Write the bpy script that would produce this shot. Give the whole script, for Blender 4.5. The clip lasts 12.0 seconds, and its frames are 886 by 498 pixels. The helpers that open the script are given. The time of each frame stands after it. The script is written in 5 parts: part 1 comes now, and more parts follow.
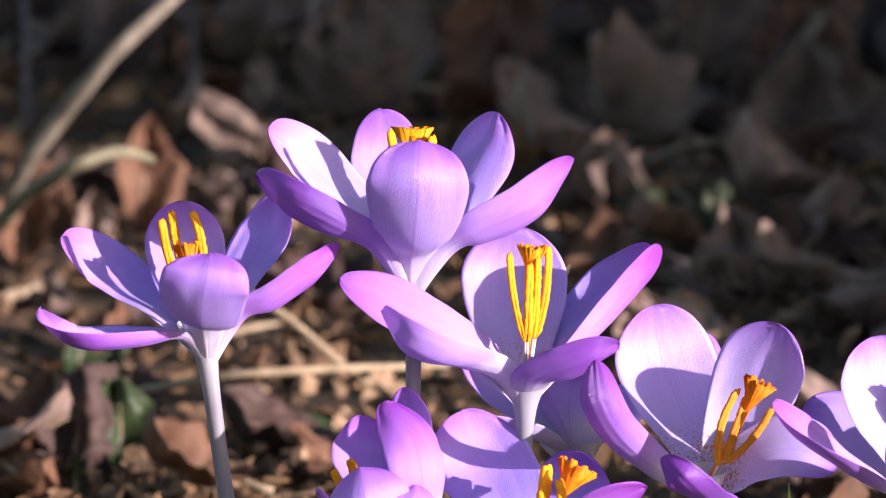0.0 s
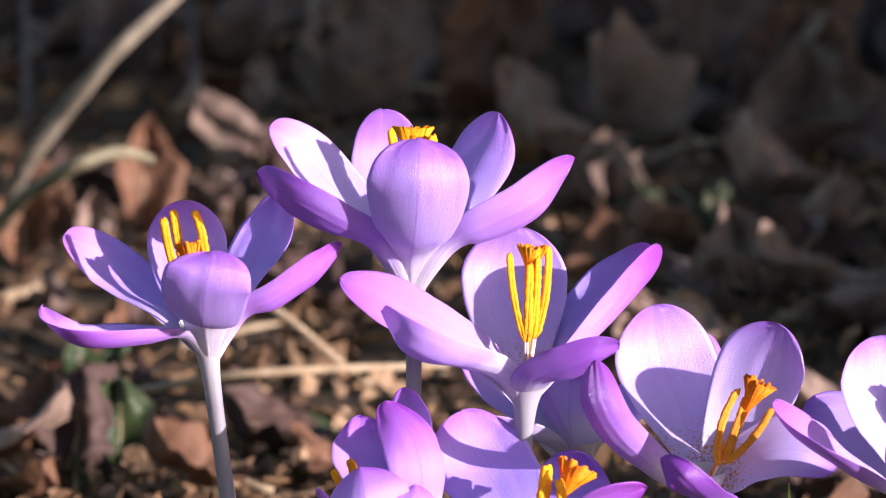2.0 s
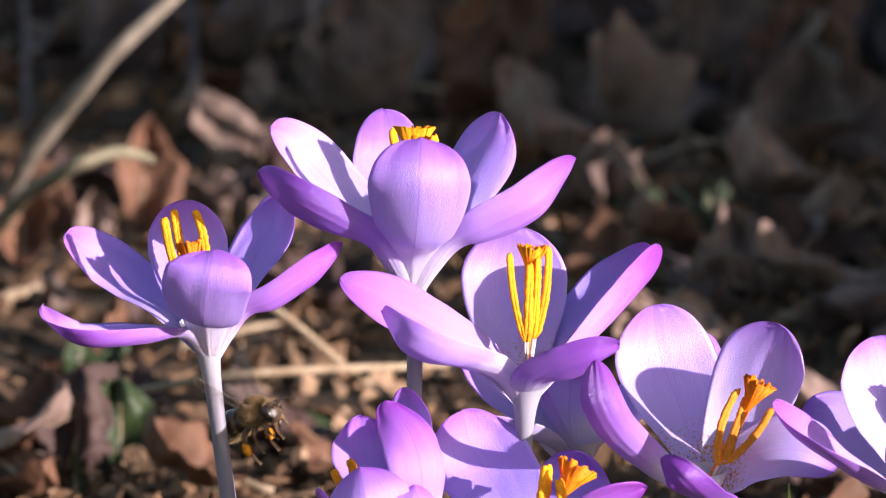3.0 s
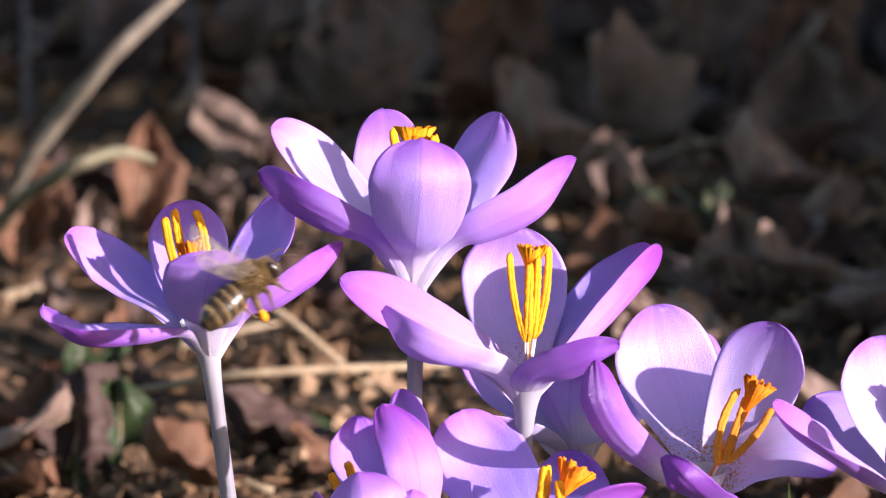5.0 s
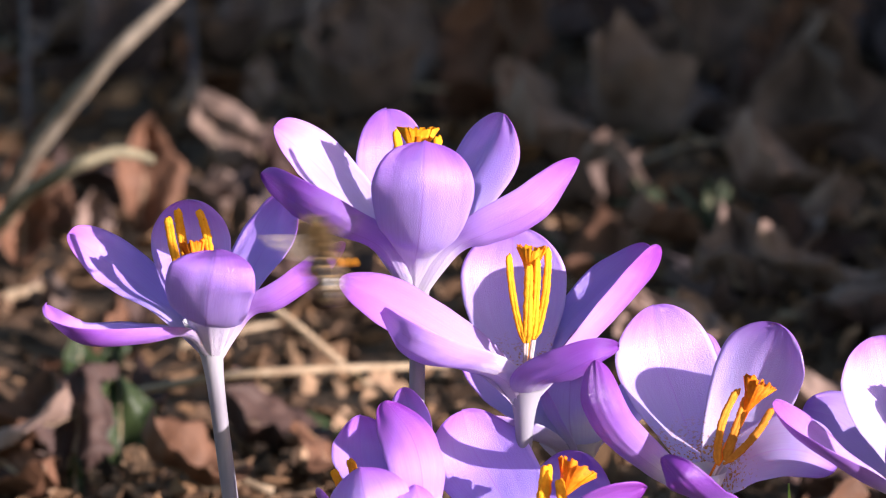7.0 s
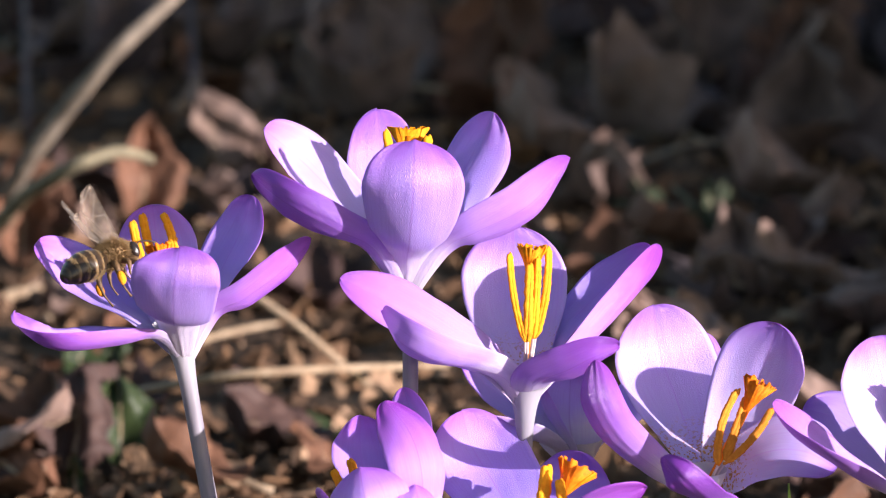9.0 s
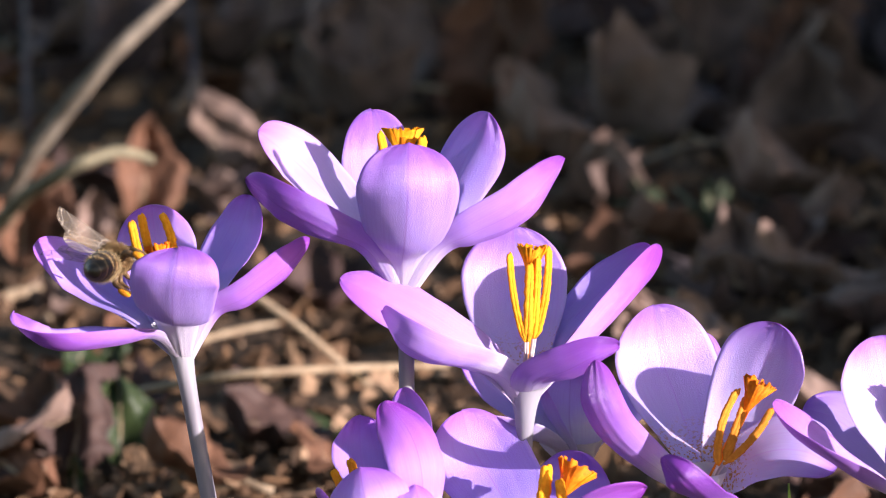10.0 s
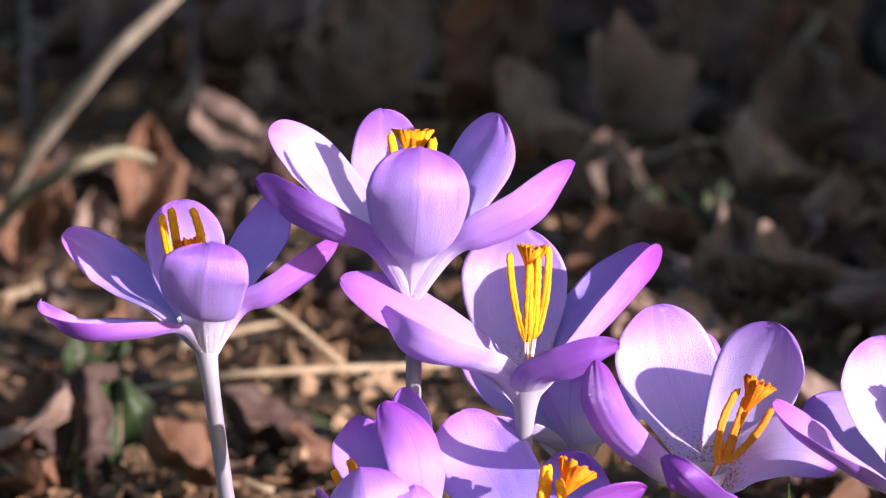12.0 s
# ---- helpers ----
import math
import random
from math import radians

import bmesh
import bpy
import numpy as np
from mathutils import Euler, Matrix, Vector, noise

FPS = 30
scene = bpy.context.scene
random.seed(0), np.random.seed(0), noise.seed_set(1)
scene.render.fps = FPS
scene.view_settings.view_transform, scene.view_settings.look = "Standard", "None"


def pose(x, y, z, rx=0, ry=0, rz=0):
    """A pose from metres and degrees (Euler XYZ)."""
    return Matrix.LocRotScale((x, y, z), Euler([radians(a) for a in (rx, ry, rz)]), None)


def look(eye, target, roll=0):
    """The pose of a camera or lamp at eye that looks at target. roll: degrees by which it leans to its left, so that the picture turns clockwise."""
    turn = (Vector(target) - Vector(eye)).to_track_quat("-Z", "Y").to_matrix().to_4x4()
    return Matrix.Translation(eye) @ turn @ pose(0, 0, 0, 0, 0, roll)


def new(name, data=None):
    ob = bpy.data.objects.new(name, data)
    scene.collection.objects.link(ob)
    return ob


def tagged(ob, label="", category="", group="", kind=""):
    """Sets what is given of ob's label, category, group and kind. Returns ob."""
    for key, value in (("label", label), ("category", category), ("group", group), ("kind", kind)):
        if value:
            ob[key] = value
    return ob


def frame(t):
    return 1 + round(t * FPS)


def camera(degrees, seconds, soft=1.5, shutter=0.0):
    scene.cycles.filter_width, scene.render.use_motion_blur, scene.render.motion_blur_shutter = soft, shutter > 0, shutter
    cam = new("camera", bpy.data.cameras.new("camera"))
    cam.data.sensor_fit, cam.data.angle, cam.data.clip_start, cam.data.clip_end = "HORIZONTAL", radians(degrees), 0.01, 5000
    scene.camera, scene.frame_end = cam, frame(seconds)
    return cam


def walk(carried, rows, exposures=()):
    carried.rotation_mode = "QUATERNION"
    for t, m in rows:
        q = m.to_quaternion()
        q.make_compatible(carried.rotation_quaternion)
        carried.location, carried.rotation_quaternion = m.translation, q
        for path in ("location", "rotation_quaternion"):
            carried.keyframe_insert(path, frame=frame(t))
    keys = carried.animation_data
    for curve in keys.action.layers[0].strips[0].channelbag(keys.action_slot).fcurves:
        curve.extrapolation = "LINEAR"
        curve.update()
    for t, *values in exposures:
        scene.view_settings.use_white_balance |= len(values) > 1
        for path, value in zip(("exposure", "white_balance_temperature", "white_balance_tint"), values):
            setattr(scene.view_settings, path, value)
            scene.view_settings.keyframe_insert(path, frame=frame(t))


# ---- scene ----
# ---- camera: stands still, a long close-up lens ----
cam = camera(11.04, 12.0, soft=1.15, shutter=0.6)
cam.data.dof.use_dof = True
cam.data.dof.focus_distance = 0.6
cam.data.dof.aperture_fstop = 50.0
EYE = (0.0, -0.5909, 0.1892)
AIM = (0.0, 0.0, 0.085)
walk(cam, [(0.0, look(EYE, AIM)), (12.0, look(EYE, AIM))])

# ---- world and sun ----
SUN_WAY = Vector((1.0, -0.563, 0.262)).normalized()   # towards the sun
world = bpy.data.worlds.new("spring_sky")
scene.world = world
world.use_nodes = True
wn = world.node_tree.nodes
sky = wn.new("ShaderNodeTexSky")
sky.sky_type = "NISHITA"
sky.sun_disc = False
sky.sun_elevation = math.asin(SUN_WAY.z)
sky.sun_rotation = math.atan2(SUN_WAY.x, SUN_WAY.y)
wn["Background"].inputs["Strength"].default_value = 0.092
world.node_tree.links.new(sky.outputs["Color"], wn["Background"].inputs["Color"])
sun = new("sun", bpy.data.lights.new("sun", "SUN"))
sun.data.energy = 4.8
sun.data.angle = radians(0.5)
sun.data.color = (1.0, 0.905, 0.935)
sun.matrix_world = look(SUN_WAY * 3, (0, 0, 0))
scene.view_settings.exposure = 1.38


# ---- materials ----
def material(name, rough=0.6, spec=0.3):
    m = bpy.data.materials.new(name)
    m.use_nodes = True
    n, l = m.node_tree.nodes, m.node_tree.links
    b = n["Principled BSDF"]
    b.inputs["Roughness"].default_value = rough
    b.inputs["Specular IOR Level"].default_value = spec
    return m, n, l, b


def ramp(n, stops):
    r = n.new("ShaderNodeValToRGB")
    e = r.color_ramp.elements
    while len(e) < len(stops):
        e.new(0.5)
    for k, (p, c) in enumerate(stops):
        e[k].position, e[k].color = p, (*c, 1)
    return r


def math_node(n, l, op, a, b=None, clamp=False):
    m = n.new("ShaderNodeMath")
    m.operation, m.use_clamp = op, clamp
    for k, v in enumerate((a, b)):
        if v is None:
            continue
        if isinstance(v, (int, float)):
            m.inputs[k].default_value = v
        else:
            l.new(v, m.inputs[k])
    return m.outputs[0]


def mix_color(n, l, how, fac, a, b):
    m = n.new("ShaderNodeMix")
    m.data_type, m.blend_type = "RGBA", how
    for s, v in ((m.inputs[0], fac), (m.inputs[6], a), (m.inputs[7], b)):
        if isinstance(v, (int, float)):
            s.default_value = v
        elif isinstance(v, tuple):
            s.default_value = (*v, 1)
        else:
            l.new(v, s)
    return m.outputs[2]


def noise_node(n, l, vec, scale, detail=3.0, rough=0.55):
    t = n.new("ShaderNodeTexNoise")
    t.inputs["Scale"].default_value = scale
    t.inputs["Detail"].default_value = detail
    t.inputs["Roughness"].default_value = rough
    if vec is not None:
        l.new(vec, t.inputs["Vector"])
    return t.outputs["Fac"]


def stretched(n, l, vec, scale):
    m = n.new("ShaderNodeMapping")
    m.inputs["Scale"].default_value = scale
    l.new(vec, m.inputs["Vector"])
    return m.outputs[0]


def petal_material(name, stops, vein, rib, through_part, spots=False):
    m, n, l, b = material(name, 0.3, 0.65)
    uv = n.new("ShaderNodeTexCoord").outputs["UV"]
    sep = n.new("ShaderNodeSeparateXYZ")
    l.new(uv, sep.inputs[0])
    u, v = sep.outputs[0], sep.outputs[1]
    # pigment from the pale throat to the deep tip, uneven between petals
    wob = noise_node(n, l, stretched(n, l, uv, (5, 2.2, 1)), 1.0, 3)
    edge = math_node(n, l, "MULTIPLY", math_node(n, l, "ABSOLUTE", math_node(n, l, "SUBTRACT", u, 0.5)), 0.10)
    w = math_node(n, l, "ADD", math_node(n, l, "ADD", v, edge), math_node(n, l, "MULTIPLY", math_node(n, l, "SUBTRACT", wob, 0.5), 0.22))
    base = ramp(n, stops)
    l.new(w, base.inputs[0])
    # veins run along the petal
    fine = noise_node(n, l, stretched(n, l, uv, (60, 4.5, 1)), 1.0, 5, 0.7)
    vr = ramp(n, [(0.38, (vein, vein * 0.9, vein)), (0.62, (1, 1, 1))])
    l.new(fine, vr.inputs[0])
    c = mix_color(n, l, "MULTIPLY", 1.0, base.outputs[0], vr.outputs[0])
    rd = math_node(n, l, "ABSOLUTE", math_node(n, l, "SUBTRACT", u, 0.5))
    line = ramp(n, [(0.004, (rib, rib * 0.85, rib)), (0.014, (1, 1, 1))])
    l.new(rd, line.inputs[0])
    c = mix_color(n, l, "MULTIPLY", 1.0, c, line.outputs[0])
    rnd = n.new("ShaderNodeObjectInfo").outputs["Random"]
    hue = n.new("ShaderNodeHueSaturation")
    l.new(math_node(n, l, "ADD", math_node(n, l, "MULTIPLY", rnd, 0.02), 0.49), hue.inputs["Hue"])
    l.new(math_node(n, l, "ADD", math_node(n, l, "MULTIPLY", rnd, 0.12), 0.94), hue.inputs["Value"])
    l.new(c, hue.inputs["Color"])
    c = hue.outputs[0]
    if spots:
        # pollen dust near the throat
        ob = n.new("ShaderNodeTexCoord").outputs["Object"]
        dust = noise_node(n, l, ob, 2300, 2, 0.5)
        zone = noise_node(n, l, ob, 260, 1, 0.5)
        low = ramp(n, [(0.24, (1, 1, 1)), (0.48, (0, 0, 0))])
        l.new(v, low.inputs[0])
        k = math_node(n, l, "ADD", math_node(n, l, "ADD", dust, math_node(n, l, "MULTIPLY", zone, 0.35)), math_node(n, l, "MULTIPLY", low.outputs[0], 0.12))
        on = ramp(n, [(0.80, (0, 0, 0)), (0.85, (1, 1, 1))])
        l.new(k, on.inputs[0])
        on2 = math_node(n, l, "MULTIPLY", on.outputs[0], low.outputs[0], True)
        c = mix_color(n, l, "MIX", on2, c, (0.55, 0.24, 0.04))
    l.new(c, b.inputs["Base Color"])
    glit = noise_node(n, l, stretched(n, l, uv, (115, 115, 1)), 1.0, 2)
    hgt = math_node(n, l, "ADD", math_node(n, l, "MULTIPLY", fine, 0.2), math_node(n, l, "MULTIPLY", glit, 0.8))
    bump = n.new("ShaderNodeBump")
    bump.inputs["Strength"].default_value = 0.8
    bump.inputs["Distance"].default_value = 0.0002
    l.new(hgt, bump.inputs["Height"])
    l.new(bump.outputs[0], b.inputs["Normal"])
    tr = n.new("ShaderNodeBsdfTranslucent")
    thin = n.new("ShaderNodeGamma")
    thin.inputs["Gamma"].default_value = 0.5
    l.new(c, thin.inputs["Color"])
    l.new(thin.outputs[0], tr.inputs["Color"])
    mx = n.new("ShaderNodeMixShader")
    mx.inputs[0].default_value = through_part
    l.new(b.outputs[0], mx.inputs[1])
    l.new(tr.outputs[0], mx.inputs[2])
    l.new(mx.outputs[0], n["Material Output"].inputs["Surface"])
    return m


INNER = petal_material("petal_inside", [(0.0, (0.72, 0.65, 0.80)), (0.26, (0.58, 0.49, 0.93)), (0.5, (0.51, 0.40, 0.95)), (0.82, (0.51, 0.33, 0.93)), (1.0, (0.45, 0.17, 0.79))], 0.94, 0.97, 0.34)
INNER_PALE = petal_material("petal_inside_pale", [(0.0, (0.77, 0.71, 0.90)), (0.3, (0.72, 0.64, 0.94)), (0.6, (0.68, 0.56, 0.95)), (0.85, (0.60, 0.42, 0.92)), (1.0, (0.45, 0.2, 0.80))], 0.95, 0.98, 0.34)
INNER_DUSTY = petal_material("petal_inside_pollen_dusted", [(0.0, (0.77, 0.71, 0.90)), (0.3, (0.72, 0.64, 0.94)), (0.6, (0.68, 0.56, 0.95)), (0.85, (0.60, 0.42, 0.92)), (1.0, (0.45, 0.2, 0.80))], 0.95, 0.98, 0.34, True)
INNER_DEEP = petal_material("petal_inside_deep", [(0.0, (0.74, 0.66, 0.82)), (0.3, (0.64, 0.45, 0.88)), (0.6, (0.60, 0.31, 0.86)), (1.0, (0.5, 0.15, 0.74))], 0.94, 0.97, 0.34)
OUTER = petal_material("petal_outside", [(0.0, (0.84, 0.80, 0.86)), (0.26, (0.82, 0.74, 0.90)), (0.42, (0.54, 0.31, 0.83)), (0.75, (0.43, 0.16, 0.70)), (1.0, (0.34, 0.06, 0.52))], 0.9, 0.8, 0.28)
OUTER_DEEP = petal_material("petal_outside_deep", [(0.0, (0.80, 0.76, 0.84)), (0.22, (0.70, 0.60, 0.85)), (0.38, (0.44, 0.22, 0.72)), (0.75, (0.36, 0.11, 0.62)), (1.0, (0.28, 0.05, 0.46))], 0.9, 0.8, 0.28)
OUTER_SOFT = petal_material("petal_outside_soft", [(0.0, (0.84, 0.80, 0.86)), (0.39, (0.82, 0.76, 0.90)), (0.48, (0.62, 0.47, 0.91)), (0.8, (0.56, 0.36, 0.88)), (1.0, (0.46, 0.16, 0.74))], 0.9, 0.8, 0.40)
OUTER_PALE = petal_material("petal_outside_pale", [(0.0, (0.82, 0.79, 0.82)), (0.45, (0.82, 0.77, 0.90)), (0.7, (0.64, 0.46, 0.93)), (1.0, (0.5, 0.2, 0.76))], 0.92, 0.85, 0.40)


def plant_material(name, stops, scale, rough=0.5, spec=0.3, bump_d=0.0001, part_through=0.0, axis=(1, 1, 1)):
    m, n, l, b = material(name, rough, spec)
    ob = n.new("ShaderNodeTexCoord").outputs["Object"]
    big = noise_node(n, l, stretched(n, l, ob, axis), scale, 4, 0.6)
    r = ramp(n, stops)
    l.new(big, r.inputs[0])
    rnd = n.new("ShaderNodeObjectInfo").outputs["Random"]
    hue = n.new("ShaderNodeHueSaturation")
    l.new(math_node(n, l, "ADD", math_node(n, l, "MULTIPLY", rnd, 0.35), 0.82), hue.inputs["Value"])
    l.new(r.outputs[0], hue.inputs["Color"])
    l.new(hue.outputs[0], b.inputs["Base Color"])
    fine = noise_node(n, l, stretched(n, l, ob, axis), scale * 5, 3)
    bump = n.new("ShaderNodeBump")
    bump.inputs["Strength"].default_value = 0.6
    bump.inputs["Distance"].default_value = bump_d
    l.new(fine, bump.inputs["Height"])
    l.new(bump.outputs[0], b.inputs["Normal"])
    if part_through:
        tr = n.new("ShaderNodeBsdfTranslucent")
        l.new(hue.outputs[0], tr.inputs["Color"])
        mx = n.new("ShaderNodeMixShader")
        mx.inputs[0].default_value = part_through
        l.new(b.outputs[0], mx.inputs[1])
        l.new(tr.outputs[0], mx.inputs[2])
        l.new(mx.outputs[0], n["Material Output"].inputs["Surface"])
    return m


STEM = plant_material("flower_tube", [(0.3, (0.22, 0.195, 0.23)), (0.7, (0.34, 0.31, 0.36))], 300, 0.4, 0.4, 0.00008, 0.3, (1, 1, 0.12))
stem_nodes, stem_links = STEM.node_tree.nodes, STEM.node_tree.links
stem_uv = stem_nodes.new("ShaderNodeSeparateXYZ")
stem_links.new(stem_nodes.new("ShaderNodeTexCoord").outputs["UV"], stem_uv.inputs[0])
stem_fade = ramp(stem_nodes, [(0.06, (1, 1, 1)), (0.4, (0, 0, 0))])
stem_links.new(stem_uv.outputs[1], stem_fade.inputs[0])
stem_color = mix_color(stem_nodes, stem_links, "MIX", stem_fade.outputs[0], stem_nodes["Hue/Saturation/Value"].outputs[0], (0.50, 0.47, 0.53))
stem_links.new(stem_color, stem_nodes["Principled BSDF"].inputs["Base Color"])
stem_links.new(stem_color, stem_nodes["Translucent BSDF"].inputs["Color"])
ANTHER = plant_material("anther_yellow", [(0.3, (0.86, 0.29, 0.006)), (0.7, (0.94, 0.41, 0.018))], 1500, 0.7, 0.2, 0.0002, 0.15)
ANTHER_DEEP = plant_material("anther_orange", [(0.3, (0.58, 0.18, 0.012)), (0.7, (0.72, 0.27, 0.03))], 1500, 0.7, 0.2, 0.0002, 0.15)
STIGMA = plant_material("stigma_orange", [(0.3, (0.82, 0.16, 0.004)), (0.7, (0.92, 0.28, 0.008))], 1500, 0.6, 0.2, 0.0002, 0.2)
STIGMA_GOLD = plant_material("stigma_golden", [(0.3, (0.92, 0.27, 0.004)), (0.7, (0.96, 0.42, 0.012))], 1500, 0.6, 0.2, 0.0002, 0.25)
STYLE = plant_material("style_pale", [(0.3, (0.5, 0.38, 0.36)), (0.7, (0.62, 0.5, 0.47))], 900, 0.5, 0.3, 0.0001, 0.3)
SOIL = plant_material("dark_soil", [(0.3, (0.025, 0.016, 0.010)), (0.55, (0.065, 0.042, 0.027)), (0.75, (0.126, 0.086, 0.054))], 60, 0.95, 0.1, 0.004)
LEAF_RED = plant_material("dead_leaf_red_brown", [(0.3, (0.069, 0.030, 0.016)), (0.7, (0.146, 0.069, 0.040))], 90, 0.7, 0.25, 0.0006)
LEAF_TAN = plant_material("dead_leaf_tan", [(0.3, (0.129, 0.080, 0.061)), (0.7, (0.232, 0.159, 0.131))], 90, 0.75, 0.2, 0.0006)
LEAF_GREY = plant_material("dead_leaf_grey", [(0.3, (0.039, 0.028, 0.029)), (0.7, (0.086, 0.066, 0.069))], 90, 0.8, 0.2, 0.0006)
LEAF_DARK = plant_material("dead_leaf_dark", [(0.3, (0.031, 0.017, 0.015)), (0.7, (0.076, 0.042, 0.034))], 90, 0.7, 0.25, 0.0006)
LEAF_MAUVE = plant_material("dead_leaf_mauve", [(0.3, (0.062, 0.040, 0.033)), (0.7, (0.181, 0.123, 0.100))], 90, 0.75, 0.2, 0.0006)
LEAF_DUSK = plant_material("dead_leaf_dusky", [(0.3, (0.052, 0.035, 0.032)), (0.7, (0.120, 0.086, 0.084))], 90, 0.75, 0.2, 0.0006)
GREEN = plant_material("green_leaf", [(0.3, (0.022, 0.033, 0.012)), (0.7, (0.043, 0.064, 0.022))], 120, 0.5, 0.3, 0.0003, 0.25)
BLADE = plant_material("grass_green", [(0.3, (0.12, 0.22, 0.03)), (0.7, (0.25, 0.38, 0.07))], 200, 0.5, 0.3, 0.0003, 0.3)
DULL_GREEN = plant_material("dull_green_leaf", [(0.3, (0.025, 0.036, 0.018)), (0.7, (0.055, 0.068, 0.035))], 120, 0.6, 0.3, 0.0003, 0.25)
TWIG = plant_material("dry_twig", [(0.3, (0.180, 0.122, 0.077)), (0.7, (0.360, 0.270, 0.180))], 220, 0.8, 0.2, 0.0006, 0.0, (1, 1, 1))
BARK = plant_material("pale_branch", [(0.3, (0.115, 0.092, 0.070)), (0.7, (0.24, 0.195, 0.152))], 160, 0.85, 0.2, 0.0008)
TWIG_DULL = plant_material("olive_grey_twig", [(0.3, (0.09, 0.077, 0.05)), (0.7, (0.19, 0.162, 0.105))], 160, 0.85, 0.2, 0.0008)
CRUMB = plant_material("woody_crumbs", [(0.3, (0.540, 0.540, 0.540)), (0.7, (1, 1, 1))], 100, 0.85, 0.15, 0.0008)
crumb_nodes, crumb_links = CRUMB.node_tree.nodes, CRUMB.node_tree.links
piece = ramp(crumb_nodes, [(0.0, (0.03, 0.02, 0.014)), (0.45, (0.135, 0.077, 0.045)), (0.78, (0.24, 0.135, 0.072)), (1.0, (0.36, 0.23, 0.145))])
crumb_links.new(crumb_nodes.new("ShaderNodeNewGeometry").outputs["Random Per Island"], piece.inputs[0])
crumb_links.new(mix_color(crumb_nodes, crumb_links, "MULTIPLY", 1.0, piece.outputs[0], crumb_nodes["Color Ramp"].outputs[0]), crumb_nodes["Principled BSDF"].inputs["Base Color"])


# ---- building helpers ----
LEAN = pose(0, 0, 0.085, -10, 0, 0)     # the bed of flowers, leaning back a little


def bed(p):
    """A place in the flower bed: millimetres across, back and up."""
    return LEAN @ (Vector(p) / 1000)


def bed_way(p):
    return (LEAN.to_3x3() @ Vector(p)).normalized()


def link_mesh(name, bm, mats, smooth=True):
    me = bpy.data.meshes.new(name)
    bm.to_mesh(me)
    bm.free()
    for m in (mats if isinstance(mats, (list, tuple)) else [mats]):
        me.materials.append(m)
    if smooth:
        for p in me.polygons:
            p.use_smooth = True
    return new(name, me)


def part(name, bm, mats, parent, label=""):
    ob = link_mesh(name, bm, mats)
    ob.parent = parent
    return tagged(ob, label)


def tube(bm, pts, radii, sides=10, flat=1.0, cap=True):
    """A tapering round rod through the points."""
    pts = [Vector(p) for p in pts]
    rings, side = [], None
    for k, p in enumerate(pts):
        t = (pts[min(k + 1, len(pts) - 1)] - pts[max(k - 1, 0)]).normalized()
        if side is None:
            side = t.orthogonal().normalized()
        side = (side - side.dot(t) * t).normalized()
        other = t.cross(side)
        r = radii[k] if isinstance(radii, (list, tuple)) else radii
        rings.append([bm.verts.new(p + side * math.cos(a) * r + other * math.sin(a) * r * flat)
                      for a in (2 * math.pi * j / sides for j in range(sides))])
    for a, b in zip(rings, rings[1:]):
        for j in range(sides):
            bm.faces.new((a[j], a[(j + 1) % sides], b[(j + 1) % sides], b[j]))
    if cap:
        bm.faces.new(rings[0][::-1])
        bm.faces.new(rings[-1])
    return bm


def bezier(a, c, b, t):
    return a * (1 - t) ** 2 + c * 2 * t * (1 - t) + b * t * t


def smooth_line(pts, count):
    """Points along a smooth line through pts."""
    pts = [Vector(p) for p in pts]
    out = []
    for k in range(count + 1):
        f = k / count * (len(pts) - 1)
        i = min(int(f), len(pts) - 2)
        t = f - i
        p0, p1, p2, p3 = (pts[max(0, min(len(pts) - 1, i + j))] for j in (-1, 0, 1, 2))
        out.append(0.5 * (2 * p1 + (p2 - p0) * t + (2 * p0 - 5 * p1 + 4 * p2 - p3) * t * t + (3 * p1 - p0 - 3 * p2 + p3) * t ** 3))
    return out


# ---- crocus flowers ----
def along(line, count):
    """Points at even steps along a smooth line."""
    fine = smooth_line(line, 120)
    run = [0.0]
    for a, b in zip(fine, fine[1:]):
        run.append(run[-1] + (b - a).length)
    out, k = [], 0
    for i in range(count + 1):
        v = 1 - (1 - i / count) ** 1.6
        d = v * run[-1]
        while k < len(run) - 2 and run[k + 1] < d:
            k += 1
        f = (d - run[k]) / max(run[k + 1] - run[k], 1e-9)
        out.append((v, fine[k].lerp(fine[k + 1], f), (fine[min(k + 3, 120)] - fine[max(k - 2, 0)]).normalized()))
    return out


def petal_width(widths, v, cap):
    """The blade's breadth at v, from breadths at even steps, closed round beyond cap."""
    f = v * (len(widths) - 1)
    i = min(int(f), len(widths) - 2)
    t = f - i
    p0, p1, p2, p3 = (widths[max(0, min(len(widths) - 1, i + j))] for j in (-1, 0, 1, 2))
    w = 0.5 * (2 * p1 + (p2 - p0) * t + (2 * p0 - 5 * p1 + 4 * p2 - p3) * t * t + (3 * p1 - p0 - 3 * p2 + p3) * t ** 3)
    if v > cap:
        w *= max(1 - ((v - cap) / (1 - cap)) ** 2.8, 0.0) ** 0.5
    return max(w, 0.05)


